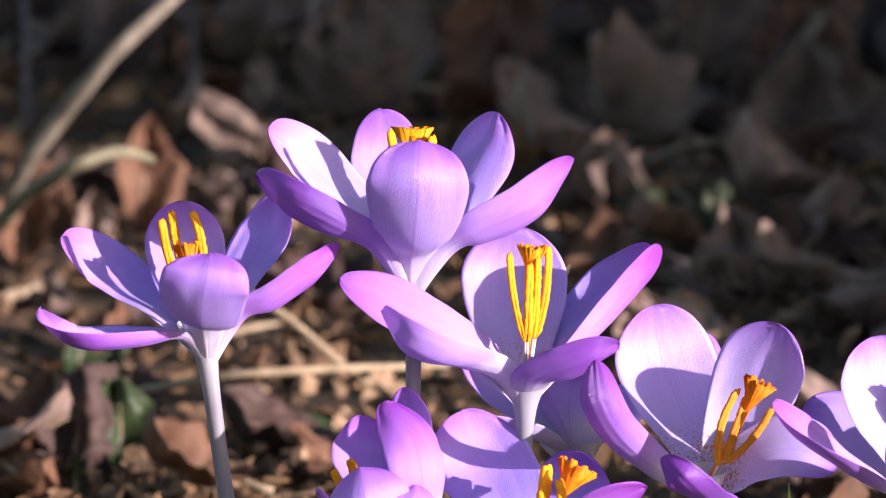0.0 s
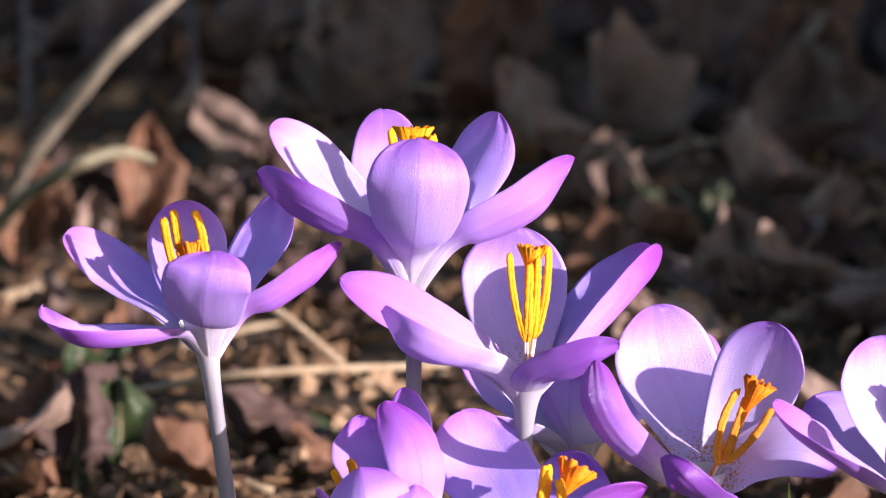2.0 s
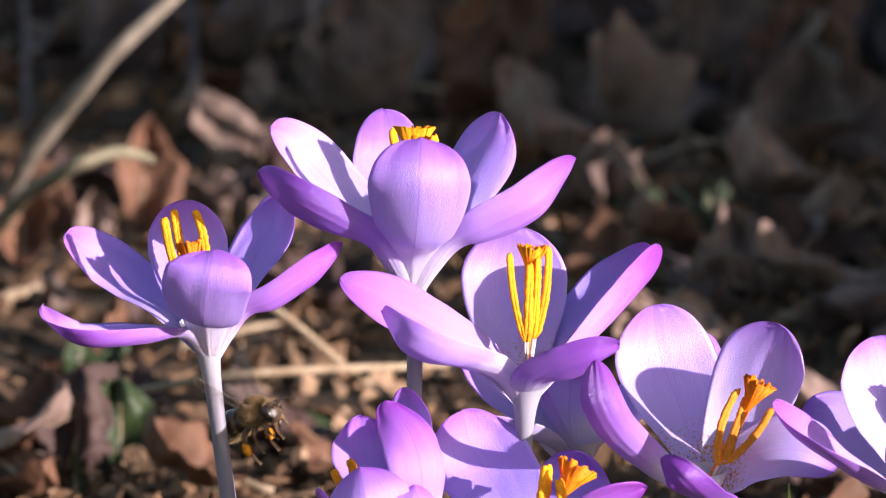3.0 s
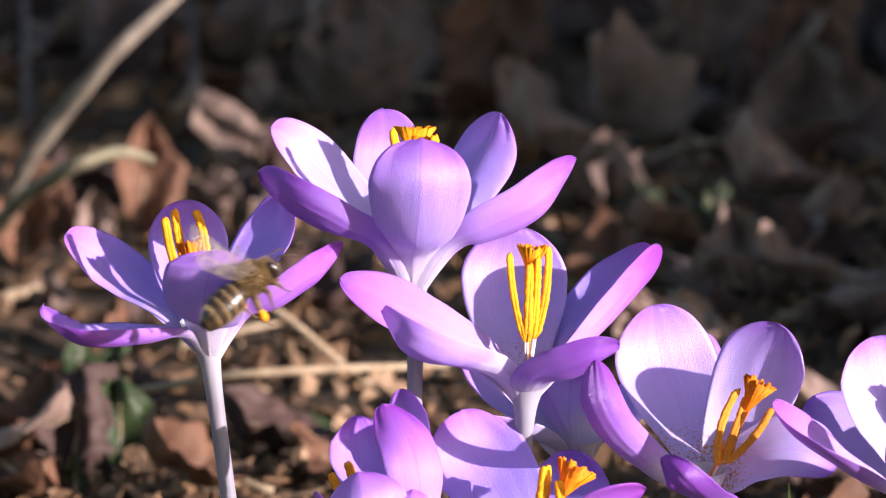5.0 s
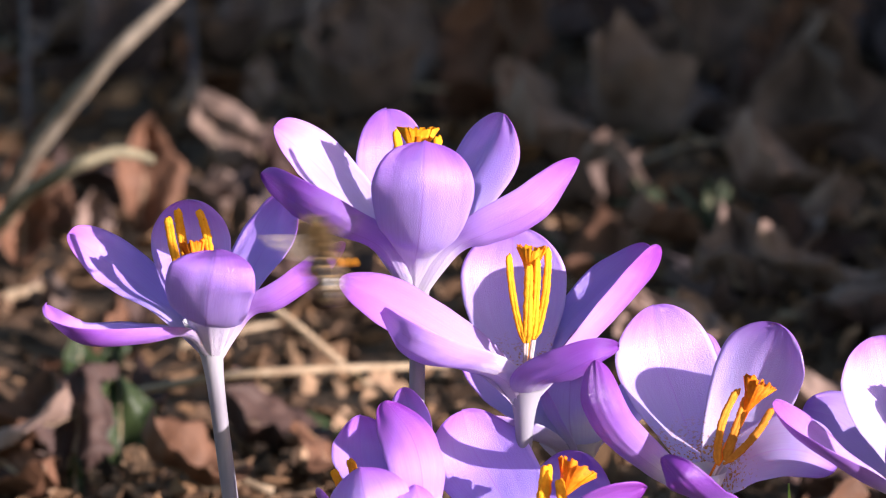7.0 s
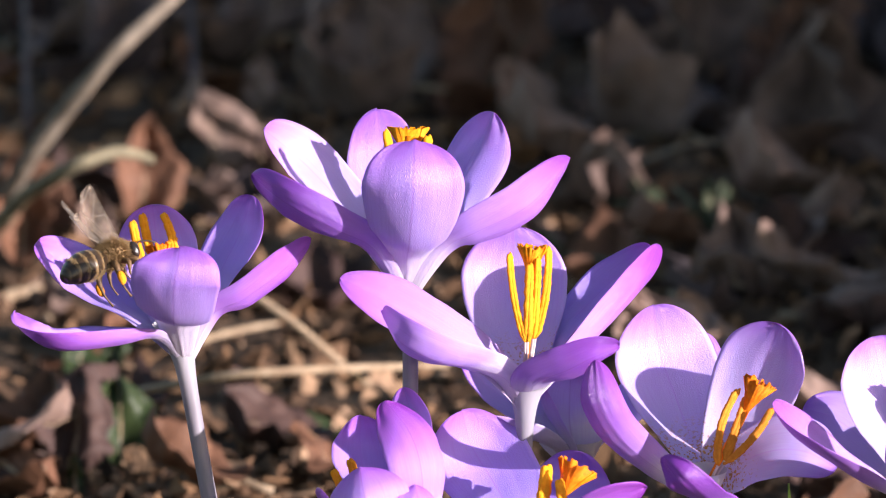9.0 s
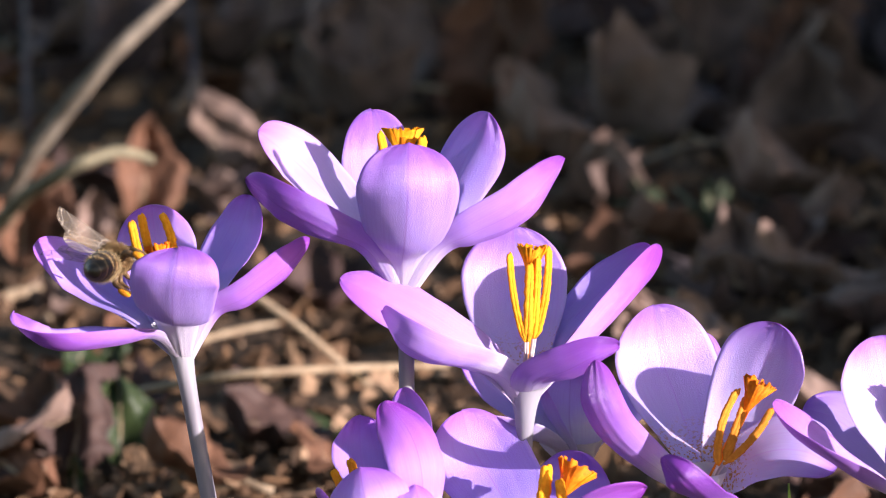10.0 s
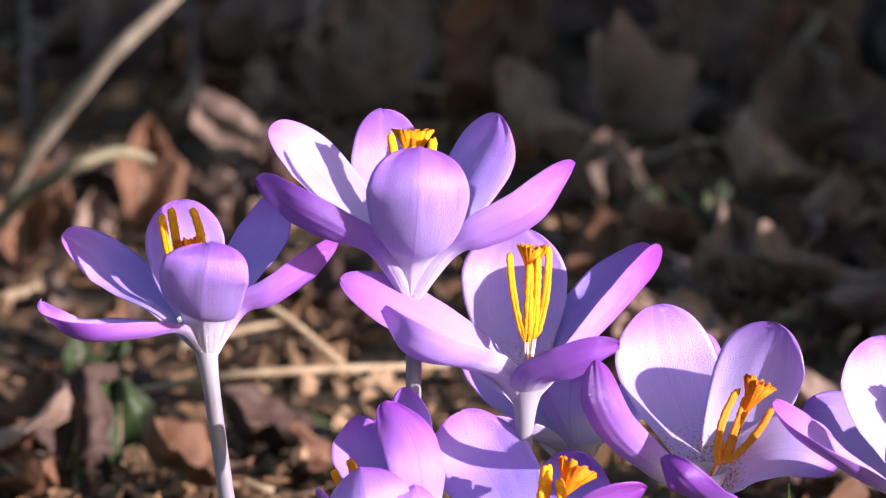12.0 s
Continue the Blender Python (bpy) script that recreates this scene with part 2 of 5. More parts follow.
def petal(flower, line, widths, face, cup=0.55, flat=0.5, cap=0.7, wave=0.5, back=None, front=None, seed=1):
    """One petal: a thin cupped blade on a narrow claw, along its keel from the throat to the tip. Millimetres in the bed.
    widths: breadths at even steps. face: the way its inner side looks. cup: how far each half of the section bends up, in
    radians, one number or one for each half. flat: how much of that is lost at the tip."""
    origin = flower.location
    f = bed_way(face)
    halves = cup if isinstance(cup, tuple) else (cup, cup)
    nv, nu = 40, 20
    bm = bmesh.new()
    uvl = bm.loops.layers.uv.new("UVMap")
    spots = along([bed(q) for q in line], nv)
    grid, info = [], {}
    for side_sign in (1, -1):
        rows = []
        for v, p, t in spots:
            nrm = (f - f.dot(t) * t).normalized()
            s = t.cross(nrm)
            w = petal_width(widths, v, cap) / 2000
            bend = (0.45 + 0.55 * min(v / 0.35, 1.0)) * (1 - flat * v ** 3)
            sag = 0.3 * w * sum(math.tan(a * bend / 2) for a in halves) / 2
            row = []
            for j in range(nu + 1):
                u = -1 + 2 * j / nu
                arc = halves[0 if u < 0 else 1] * bend
                arc = arc if abs(arc) > 0.02 else 0.02
                out, lift = w * math.sin(u * arc) / arc, w * (1 - math.cos(u * arc)) / arc
                lift += wave / 1000 * noise.noise(Vector((u * 1.1 + seed * 3.1, v * 2.4, seed * 1.7))) * (0.15 + v)
                lift += 0.0005 * noise.noise(Vector((u * 2.6 + seed, v * 5.0, seed * 2.3))) * u * u * v
                lift += 0.00006 * noise.noise(Vector((u * 9.0 + seed, v * 3.0, seed * 1.3)))
                lift -= 0.00007 * math.exp(-(u / 0.07) ** 2)
                out += 0.00022 * u * v * noise.noise(Vector((v * 9.0, seed * 1.9, 1.0 if u > 0 else 4.0)))
                thick = 0.00011 * (1 - 0.75 * u * u) * (1 if v < 0.97 else 0.5)
                vert = bm.verts.new(p + s * out + nrm * (lift - sag + side_sign * thick) - origin)
                info[vert] = (0.5 + u / 2, v)
                row.append(vert)
            rows.append(row)
        grid.append(rows)
    inner, outer = grid

    def face_of(vs, mat):
        fc = bm.faces.new(vs)
        fc.material_index = mat
        for lp in fc.loops:
            lp[uvl].uv = info[lp.vert]
    for i in range(nv):
        for j in range(nu):
            face_of((inner[i][j], inner[i][j + 1], inner[i + 1][j + 1], inner[i + 1][j]), 0)
            face_of((outer[i][j], outer[i + 1][j], outer[i + 1][j + 1], outer[i][j + 1]), 1)
        face_of((inner[i][0], inner[i + 1][0], outer[i + 1][0], outer[i][0]), 1)
        face_of((inner[i][nu], outer[i][nu], outer[i + 1][nu], inner[i + 1][nu]), 1)
    for j in range(nu):
        face_of((inner[nv][j], inner[nv][j + 1], outer[nv][j + 1], outer[nv][j]), 1)
        face_of((inner[0][j], outer[0][j], outer[0][j + 1], inner[0][j + 1]), 1)
    bm.normal_update()
    return part("petal", bm, [front or INNER, back or OUTER], flower)


def crocus(throat, foot, label, neck=3.0, stalk=1.1, knee=0.0, flare=2.7):
    """An empty at the foot on the ground, with the pale flower tube that widens to the throat."""
    foot = Vector(foot)
    fl = new("crocus", None)
    fl.empty_display_size = 0.01
    fl.location = foot
    tagged(fl, label, "flower", "crocuses in the clump")
    top = bed(throat)
    bm = bmesh.new()
    down = foot - top
    length = down.length
    pts, radii = [], []
    for k in range(25):
        s = (k / 24) ** 2.0
        d = s * length
        p = top + down * s + Vector((knee / 1000, 0, 0)) * math.sin(math.pi * min(s * 1.2, 1.0))
        pts.append(p - foot)
        radii.append((stalk + (neck - stalk) * math.exp(-d / 0.0027)) / 1000)
    # the throat flares above the tube
    for h, r in ((0.26, 1.16), (0.52, 1.30), (0.78, 1.42), (1.0, 1.50)):
        pts.insert(0, top - down.normalized() * h * flare / 1000 - foot)
        radii.insert(0, neck * r / 1000)
    tube(bm, pts, radii, 18, 1.0, False)
    uvl = bm.loops.layers.uv.new("UVMap")
    for fc in bm.faces:
        for lp in fc.loops:
            lp[uvl].uv = (0.5, max(0.0, (lp.vert.co - (top - foot)).dot(down.normalized()) + 0.003) / 0.03)
    part("flower_tube", bm, STEM, fl, "pale lilac-white flower tube")
    return fl


def anther(flower, low, high, width=1.5, bend=(0, 0, 0), style_low=None, mat=None):
    """A stamen: a thin filament and a long yellow anther with a groove."""
    o = flower.location
    a, b = bed(low), bed(high)
    c = (a + b) / 2 + LEAN.to_3x3() @ (Vector(bend) / 1000)
    bm = bmesh.new()
    across = bed_way((1, -0.25, 0))
    for lobe in (-1, 1):
        pts, radii = [], []
        for k in range(49):
            t = min(1.0, k / 48 * (1 + 0.02 * lobe))
            swell = min(1, (t / 0.10)) ** 0.7 if t < 0.10 else max(0, min(1, (1 - t) / 0.07)) ** 0.5
            r = width / 2000 * (0.15 + 0.55 * swell) * (1 + 0.14 * noise.noise(Vector((t * 12, low[0] + lobe, high[2]))))
            spin = Matrix.Rotation(0.9 * t + 0.3 * lobe, 3, (b - a).normalized())
            pts.append(bezier(a, c, b, t) - o + spin @ across * lobe * r * 0.5)
            radii.append(r)
        tube(bm, pts, radii, 10, 0.85)
    bm.normal_update()
    for vt in bm.verts:
        vt.co += vt.normal * (0.00006 * noise.noise(vt.co * 2600) + 0.0001 * noise.noise(vt.co * 6000))
    st = part("anther", bm, mat or ANTHER, flower, "orange pollen-covered anther" if mat else "yellow pollen-covered anther")
    if style_low:
        bm = bmesh.new()
        tube(bm, [bed(style_low) - o, a - o], 0.0002, 8)
        part("filament", bm, STYLE, flower)
    return st


def style(flower, low, high, spread=2.2, lobes=3, deep=1.0, thick=0.5, mat=None):
    """The style with its frilled orange stigma."""
    o = flower.location
    a, b = bed(low), bed(high)
    rnd = random.Random(int(high[0] * 10))
    bm = bmesh.new()
    tube(bm, [bezier(a, (a + b) / 2, b, k / 8) - o for k in range(9)], thick / 1000, 10)
    part("style", bm, STIGMA, flower, "slender orange style")
    axis = (b - a).normalized()
    s1 = (bed_way((1, 0, 0)) - axis * axis.dot(bed_way((1, 0, 0)))).normalized()
    s2 = axis.cross(s1) * deep
    bm = bmesh.new()
    for k in range(lobes):
        ang0 = 2 * math.pi * k / lobes + 0.4
        prev = None
        for i in range(15):
            an = ang0 + (i / 14 - 0.5) * 2.0
            top_r = spread / 1000 * (0.62 + 0.38 * rnd.random())
            hgt = (0.0012 + 0.0012 * rnd.random())
            way = s1 * math.cos(an) + s2 * math.sin(an)
            p0 = b - axis * 0.0032 + way * 0.0003
            p1 = b - axis * 0.0010 + way * spread / 1000 * 0.45
            p2 = b + axis * hgt * 0.6 + way * top_r
            cur = []
            for p in (p0, p1, p2):
                cur.append((bm.verts.new(p - o + way * 0.00011), bm.verts.new(p - o - way * 0.00011)))
            if prev:
                for q in range(2):
                    bm.faces.new((prev[q][0], cur[q][0], cur[q + 1][0], prev[q + 1][0]))
                    bm.faces.new((prev[q][1], prev[q + 1][1], cur[q + 1][1], cur[q][1]))
                bm.faces.new((prev[2][0], cur[2][0], cur[2][1], prev[2][1]))
            prev = cur
    part("stigma", bm, mat or STIGMA, flower, "frilled yellow-orange stigma" if mat else "frilled orange stigma")


# the tall flower in the middle
mid_flower = crocus((-3.8, 0.0, -3.3), (-0.0044, 0.0000, 0.0), "tall lilac-purple crocus standing wide open in sunlight", 2.1, 1.02)
petal(mid_flower, [(-4.3, 0.8, -6.5), (-5.4, 6.0, 0.1), (-6.7, 13.0, 6.9), (-7.7, 15.0, 13.6), (-8.2, 13.0, 18.7)], (1.4, 5.2, 9.2, 10.4, 9.0), (0.15, -1, 0.2), 0.5, seed=1)
petal(mid_flower, [(-4.6, 0.8, -6.3), (-8.9, 4.0, 1.7), (-13.5, 7.0, 7.1), (-18.3, 8.0, 12.1), (-23.1, 5.0, 16.0)], (1.5, 5.4, 8.4, 9.0, 7.6), (0.4, -0.82, 0.4), (0.9, 0.4), front=INNER_PALE, seed=2)
petal(mid_flower, [(-4.0, 0.8, -6.1), (-1.4, 4.0, 0.8), (1.8, 7.0, 6.8), (5.2, 8.0, 13.0), (7.3, 7.0, 18.0)], (1.5, 5.4, 9.2, 10.6, 9.0), (-0.74, -0.64, 0.2), (0.1, -1.0), seed=3)
petal(mid_flower, [(-4.5, 0.2, -6.9), (-8.2, -6.0, 0.1), (-13.4, -11.0, 3.0), (-19.5, -12.0, 6.2), (-24.1, -9.0, 9.7)], (1.6, 3.8, 6.4, 7.0, 5.6), (0.3, 0.75, 0.55), 0.8, back=OUTER_DEEP, seed=4)
petal(mid_flower, [(-4.0, 0.2, -6.9), (0.4, -5.0, 0.1), (4.8, -7.0, 2.5), (11.4, -6.0, 5.9), (16.9, -2.0, 11.9)], (1.6, 3.8, 6.8, 7.4, 5.0), (-0.3, 0.75, 0.55), 0.8, seed=5)
petal(mid_flower, [(-4.3, 0.1, -6.7), (-4.2, -5.0, -1.2), (-3.8, -12.0, 1.4), (-3.3, -17.0, 6.9), (-3.2, -17.5, 10.5), (-3.1, -15.5, 13.8)], (1.7, 6.6, 11.6, 13.7, 13.0), (0, 1, 0.2), 0.85, back=OUTER_SOFT, flat=0.95, cap=0.72, seed=6)
anther(mid_flower, (-4.6, -1.5, 3.0), (-6.9, -2.0, 15.7), 1.2, style_low=(-4.0, 0.0, -3.6))
anther(mid_flower, (-2.9, 1.0, 3.0), (-1.3, 2.0, 15.0), 1.4, style_low=(-3.6, 0.0, -3.6))
anther(mid_flower, (-3.6, 2.0, 3.0), (-3.6, 3.0, 14.3), 1.8, style_low=(-3.8, 1.0, -3.6))
style(mid_flower, (-3.8, 0.5, -3.6), (-4.0, 3.0, 14.8), 2.9, deep=0.15, mat=STIGMA_GOLD)

# the shorter open flower by itself
side_flower = crocus((-30.9, -6.0, -11.8), (-0.0204, -0.0060, 0.0), "lilac-purple crocus with widely spread petals and a bare stalk", 2.15, 1.05, -0.4)
petal(side_flower, [(-30.5, -5.2, -14.7), (-31.9, -3.0, -8.8), (-33.2, 0.0, -3.6), (-33.9, 1.0, 1.2), (-34.2, 0.0, 6.3)], (1.4, 5.6, 9.4, 10.8, 9.6), (0.05, -1, 0.2), 0.5, seed=11)
petal(side_flower, [(-30.7, -5.3, -14.6), (-35.3, -3.0, -8.9), (-40.3, 1.0, -5.2), (-45.2, 2.0, -1.7), (-49.9, -1.0, 1.6)], (1.5, 5.2, 7.8, 8.4, 7.0), (0.4, -0.75, 0.52), 0.45, seed=12)
petal(side_flower, [(-30.3, -5.3, -14.6), (-28.3, -2.0, -7.7), (-25.6, 3.0, -2.2), (-23.0, 5.0, 2.7), (-21.4, 5.0, 7.2)], (1.5, 5.2, 8.0, 9.0, 7.4), (-0.55, -0.78, 0.3), (0.4, 0.3), seed=13)
petal(side_flower, [(-30.6, -5.7, -15.3), (-33.6, -9.5, -11.4), (-38.9, -15.0, -11.4), (-45.5, -18.0, -11.6), (-49.1, -18.0, -10.1), (-51.3, -16.0, -7.6)], (1.2, 4.0, 8.0, 8.8, 5.0), (0, -0.12, 1), 1.35, flat=0.3, back=OUTER_DEEP, seed=14)
petal(side_flower, [(-30.1, -5.7, -14.9), (-26.6, -8.0, -8.6), (-22.1, -9.0, -6.5), (-17.1, -8.0, -3.0), (-13.5, -6.0, 0.7)], (1.5, 3.2, 4.8, 5.6, 4.2), (-0.3, 0.7, 0.6), 0.75, back=OUTER_DEEP, seed=15)
petal(side_flower, [(-30.5, -5.9, -14.9), (-30.7, -12.0, -9.9), (-30.7, -19.0, -9.4), (-30.2, -24.5, -5.6), (-29.6, -25.5, -2.9), (-29.3, -24.0, -0.5)], (1.9, 6.0, 9.8, 11.6, 11.8), (0.05, 0.98, 0.2), 0.75, back=OUTER_SOFT, flat=0.95, cap=0.78, seed=16)
anther(side_flower, (-34.2, -8.5, -4.7), (-36.3, -8.5, 3.9), 1.2, (-0.6, 0, 0.2), (-31.6, -6.5, -10.9))
anther(side_flower, (-34.1, -3.0, -2.2), (-35.4, -3.0, 5.0), 1.2, (-0.2, 0, 0.2), (-31.6, -5.0, -10.9))
anther(side_flower, (-31.0, -5.0, -2.1), (-32.6, -4.0, 4.9), 1.2, (0.6, 0, 0.4), (-31.1, -5.0, -10.9))
style(side_flower, (-31.2, -6.0, -10.9), (-33.1, -6.0, -0.5), 1.8)

# the flower with the tall yellow stamens
gold_flower = crocus((10.8, 0.0, -18.0), (0.0099, 0.0000, 0.0), "open lilac crocus with long yellow stamens and pollen-dusted throat", 2.7, 0.98, 0.0, 1.4)
petal(gold_flower, [(10.7, 0.8, -21.1), (10.5, 4.0, -14.8), (9.9, 10.0, -9.7), (9.5, 14.0, -3.7), (9.4, 13.0, 3.1)], (1.7, 7.4, 12.6, 14.6, 13.0), (0.0, -1, 0.1), 0.45, front=INNER_DUSTY, seed=21)
petal(gold_flower, [(10.6, 0.5, -21.1), (6.3, -1.5, -15.0), (0.4, -3.5, -11.3), (-6.2, -5.0, -7.6), (-13.3, -6.0, -3.7)], (1.6, 5.6, 8.2, 8.6, 6.4), (0.25, -0.75, 0.6), 0.5, front=INNER_DEEP, seed=22)
petal(gold_flower, [(10.6, 0.2, -21.2), (8.2, -4.0, -16.7), (4.1, -9.0, -14.9), (-0.4, -14.0, -13.8), (-5.0, -15.0, -11.5), (-7.8, -12.0, -7.8)], (1.9, 5.4, 7.8, 8.0, 6.4), (0.2, 0.6, 0.78), 0.75, back=OUTER_SOFT, seed=23)
petal(gold_flower, [(10.9, 0.7, -21.1), (14.3, 6.0, -12.8), (19.3, 11.0, -7.1), (23.8, 12.0, -2.9), (27.7, 10.0, 0.4)], (1.5, 4.6, 6.8, 6.8, 4.0), (-0.6, -0.7, 0.4), 0.4, seed=24)
petal(gold_flower, [(10.9, 0.6, -21.1), (16.0, 1.0, -14.9), (22.0, 3.0, -8.8), (26.1, 4.0, -3.6), (28.2, 3.0, 0.7)], (1.5, 5.4, 8.2, 8.4, 7.0), (-0.55, 0.4, 0.72), 0.7, seed=25)
petal(gold_flower, [(10.9, 0.1, -19.5), (12.3, -6.0, -16.8), (15.7, -9.0, -15.4), (19.3, -10.5, -13.6), (22.7, -9.0, -12.5)], (2.1, 6.4, 7.8, 7.4, 5.2), (-0.2, 0.65, 0.72), 0.6, back=OUTER_DEEP, seed=26)
anther(gold_flower, (10.7, -4.0, -12.1), (8.7, -4.0, -0.4), 1.0, (-0.9, 0, 0), (10.6, -0.5, -17.7))
anther(gold_flower, (11.0, -4.0, -12.1), (11.3, -4.4, -1.8), 1.25, (0, 0, 0), (10.8, -0.5, -17.7))
anther(gold_flower, (11.7, -3.4, -11.7), (12.4, -3.6, -1.0), 1.0, (0.3, 0, 0), (10.9, -0.5, -17.7))
anther(gold_flower, (12.0, -3.0, -11.7), (13.7, -3.0, 0.4), 1.1, (1.2, 0, 0), (11.1, -0.5, -17.7))
style(gold_flower, (11.0, 0.0, -17.7), (11.6, -2.4, -0.7), 2.2, mat=STIGMA_GOLD)

# the broad flower with the leaning stamens
broad_flower = crocus((33.9, -4.0, -31.2), (0.0335, -0.0039, 0.0), "broad pale lilac crocus with orange stamens and dusted petals", 2.0, 1.3)
petal(broad_flower, [(34.2, 1.0, -32.5), (33.6, 5.0, -27.1), (31.6, 11.0, -21.0), (29.4, 14.5, -14.3), (28.2, 13.0, -7.4)], (1.9, 8.4, 13.0, 14.2, 12.0), (0.25, -1, 0.12), 0.4, front=INNER_DUSTY, seed=31)
petal(broad_flower, [(35.4, 0.6, -32.4), (37.5, 0.5, -25.8), (40.0, 0.5, -20.3), (42.2, -0.5, -14.7), (44.1, -2.0, -9.9)], (1.9, 7.4, 11.2, 12.4, 10.4), (-0.2, -1, 0.15), (0.35, 0.7), front=INNER_DUSTY, seed=32)
petal(broad_flower, [(35.0, 2.0, -32.4), (35.4, 10.0, -26.2), (35.6, 18.0, -20.5), (35.5, 19.0, -15.6), (35.3, 18.0, -11.4)], (1.6, 5.0, 6.4, 6.4, 5.0), (0, -1, 0.2), 0.4, front=INNER_PALE, seed=33)
petal(broad_flower, [(33.7, -0.6, -32.4), (27.5, -6.0, -28.0), (22.9, -12.0, -24.0), (20.2, -15.0, -19.4), (19.5, -14.0, -14.2)], (1.6, 4.6, 6.0, 6.2, 5.4), (0.15, 0.9, 0.4), 0.95, wave=0.2, front=INNER_PALE, seed=34)
petal(broad_flower, [(35.6, -0.4, -32.4), (38.7, -3.0, -28.0), (43.0, -5.0, -26.0), (47.3, -6.0, -26.3), (51.0, -6.0, -28.5)], (1.9, 7.2, 10.0, 9.6, 7.0), (-0.1, -0.78, 0.62), 0.35, front=INNER_DUSTY, seed=35)
petal(broad_flower, [(34.8, -1.5, -33.3), (35.6, -12.0, -32.8), (32.6, -20.0, -31.2), (29.9, -24.0, -29.0), (27.5, -23.0, -26.2)], (1.9, 6.0, 7.6, 7.2, 5.4), (0.4, 0.75, 0.5), 0.6, back=OUTER_DEEP, seed=36)
anther(broad_flower, (35.5, -8.0, -28.0), (38.4, -6.0, -18.1), 1.1, (-1.8, 0, 0.5), (34.3, -4.0, -31.2), ANTHER_DEEP)
anther(broad_flower, (36.4, -8.0, -27.3), (39.6, -5.0, -19.0), 1.3, (0, 0, 0), (34.3, -4.0, -31.2), ANTHER_DEEP)
anther(broad_flower, (36.2, -8.0, -27.8), (42.6, -8.0, -20.5), 1.1, (1.0, 0, -0.8), (34.4, -4.0, -31.2), ANTHER_DEEP)
style(broad_flower, (34.4, -4.0, -30.8), (40.6, -6.0, -18.2), 2.4)

# the flower at the end of the clump
end_flower = crocus((62.7, -6.0, -32.2), (0.0627, -0.0059, 0.0), "pale lilac crocus at the end of the clump", 2.0, 1.3)
petal(end_flower, [(61.6, -7.0, -33.3), (60.6, -6.0, -27.0), (58.7, -3.5, -21.6), (57.2, -2.5, -16.1), (56.0, -3.0, -11.4)], (1.9, 7.6, 12.0, 13.0, 11.0), (0.25, -1, 0.15), 0.45, front=INNER_PALE, seed=41)
petal(end_flower, [(61.3, -6.6, -33.7), (56.9, -11.0, -30.6), (50.8, -16.0, -26.9), (45.6, -18.0, -23.2), (42.2, -17.0, -19.2)], (1.9, 6.4, 9.0, 9.2, 6.6), (0.25, -0.5, 0.82), (1.6, 0.45), front=INNER_DEEP, seed=42)
petal(end_flower, [(62.0, -5.4, -33.1), (59.3, -1.4, -29.1), (55.8, 2.2, -25.4), (51.9, 4.6, -22.4), (47.5, 5.0, -21.0)], (2.0, 4.5, 9.2, 10.0, 8.5), (0.25, -0.75, 0.6), 0.4, front=INNER_PALE, seed=43)
petal(end_flower, [(63.3, -5.0, -32.9), (64.9, -0.7, -28.2), (67.1, 3.8, -23.5), (69.1, 7.1, -18.1), (70.2, 8.0, -11.9)], (2.2, 4.9, 10.1, 11.0, 9.3), (-0.3, -1, 0.15), 0.4, seed=44)
petal(end_flower, [(63.4, -6.6, -33.2), (66.7, -8.1, -31.2), (71.1, -8.9, -28.7), (76.0, -9.0, -25.0), (80.8, -8.0, -19.6)], (2.0, 4.5, 9.2, 10.0, 8.5), (-0.4, 0.3, 0.85), 0.6, seed=45)
petal(end_flower, [(62.6, -7.3, -33.4), (61.8, -14.5, -30.8), (61.2, -20.5, -27.7), (61.0, -23.6, -24.1), (61.4, -22.0, -19.9)], (2.2, 4.9, 10.1, 11.0, 9.3), (0, 1, 0.3), 0.6, seed=46)
anther(end_flower, (62.1, -5.0, -30.7), (59.9, -5.0, -19.0), 1.3, (-0.6, 0, 0), (62.7, -6.0, -32.2))
anther(end_flower, (63.2, -5.0, -30.7), (65.0, -5.0, -20.1), 1.3, (0.6, 0, 0), (62.7, -6.0, -32.2))
style(end_flower, (62.7, -6.0, -32.2), (62.5, -5.0, -18.3), 2.4)

# the low half-open flower in front
low_flower = crocus((-5.0, -14.0, -38.2), (-0.0050, -0.0138, 0.0), "low half-open purple crocus in front of the clump", 2.0, 1.3)
petal(low_flower, [(-5.5, -13.0, -39.0), (-8.2, -4.0, -34.1), (-10.3, 4.0, -29.7), (-10.9, 7.0, -25.7), (-10.8, 6.0, -22.0)], (1.9, 6.4, 8.8, 9.4, 8.2), (0.4, -1, 0.1), 0.5, seed=51)
petal(low_flower, [(-4.9, -13.0, -39.0), (-4.1, -9.0, -32.7), (-3.6, -6.0, -27.0), (-4.1, -5.0, -22.3), (-5.3, -5.0, -18.0)], (1.9, 5.4, 7.2, 7.4, 5.6), (-0.5, -1, 0.1), (0.3, 0.9), seed=52)
petal(low_flower, [(-4.5, -14.5, -39.2), (-3.0, -19.0, -32.9), (-3.0, -21.0, -27.8), (-4.4, -19.5, -23.4), (-7.5, -15.0, -19.5)], (1.9, 6.8, 8.2, 7.8, 5.4), (-0.45, 0.87, 0.15), 0.6, seed=53)
petal(low_flower, [(-5.2, -15.2, -39.3), (-6.9, -19.4, -37.3), (-8.4, -23.6, -34.6), (-9.6, -25.8, -31.3), (-10.4, -24.0, -27.4)], (2.2, 5.0, 10.3, 11.2, 9.5), (0.1, 1, 0.3), 0.65, back=OUTER_SOFT, seed=54)
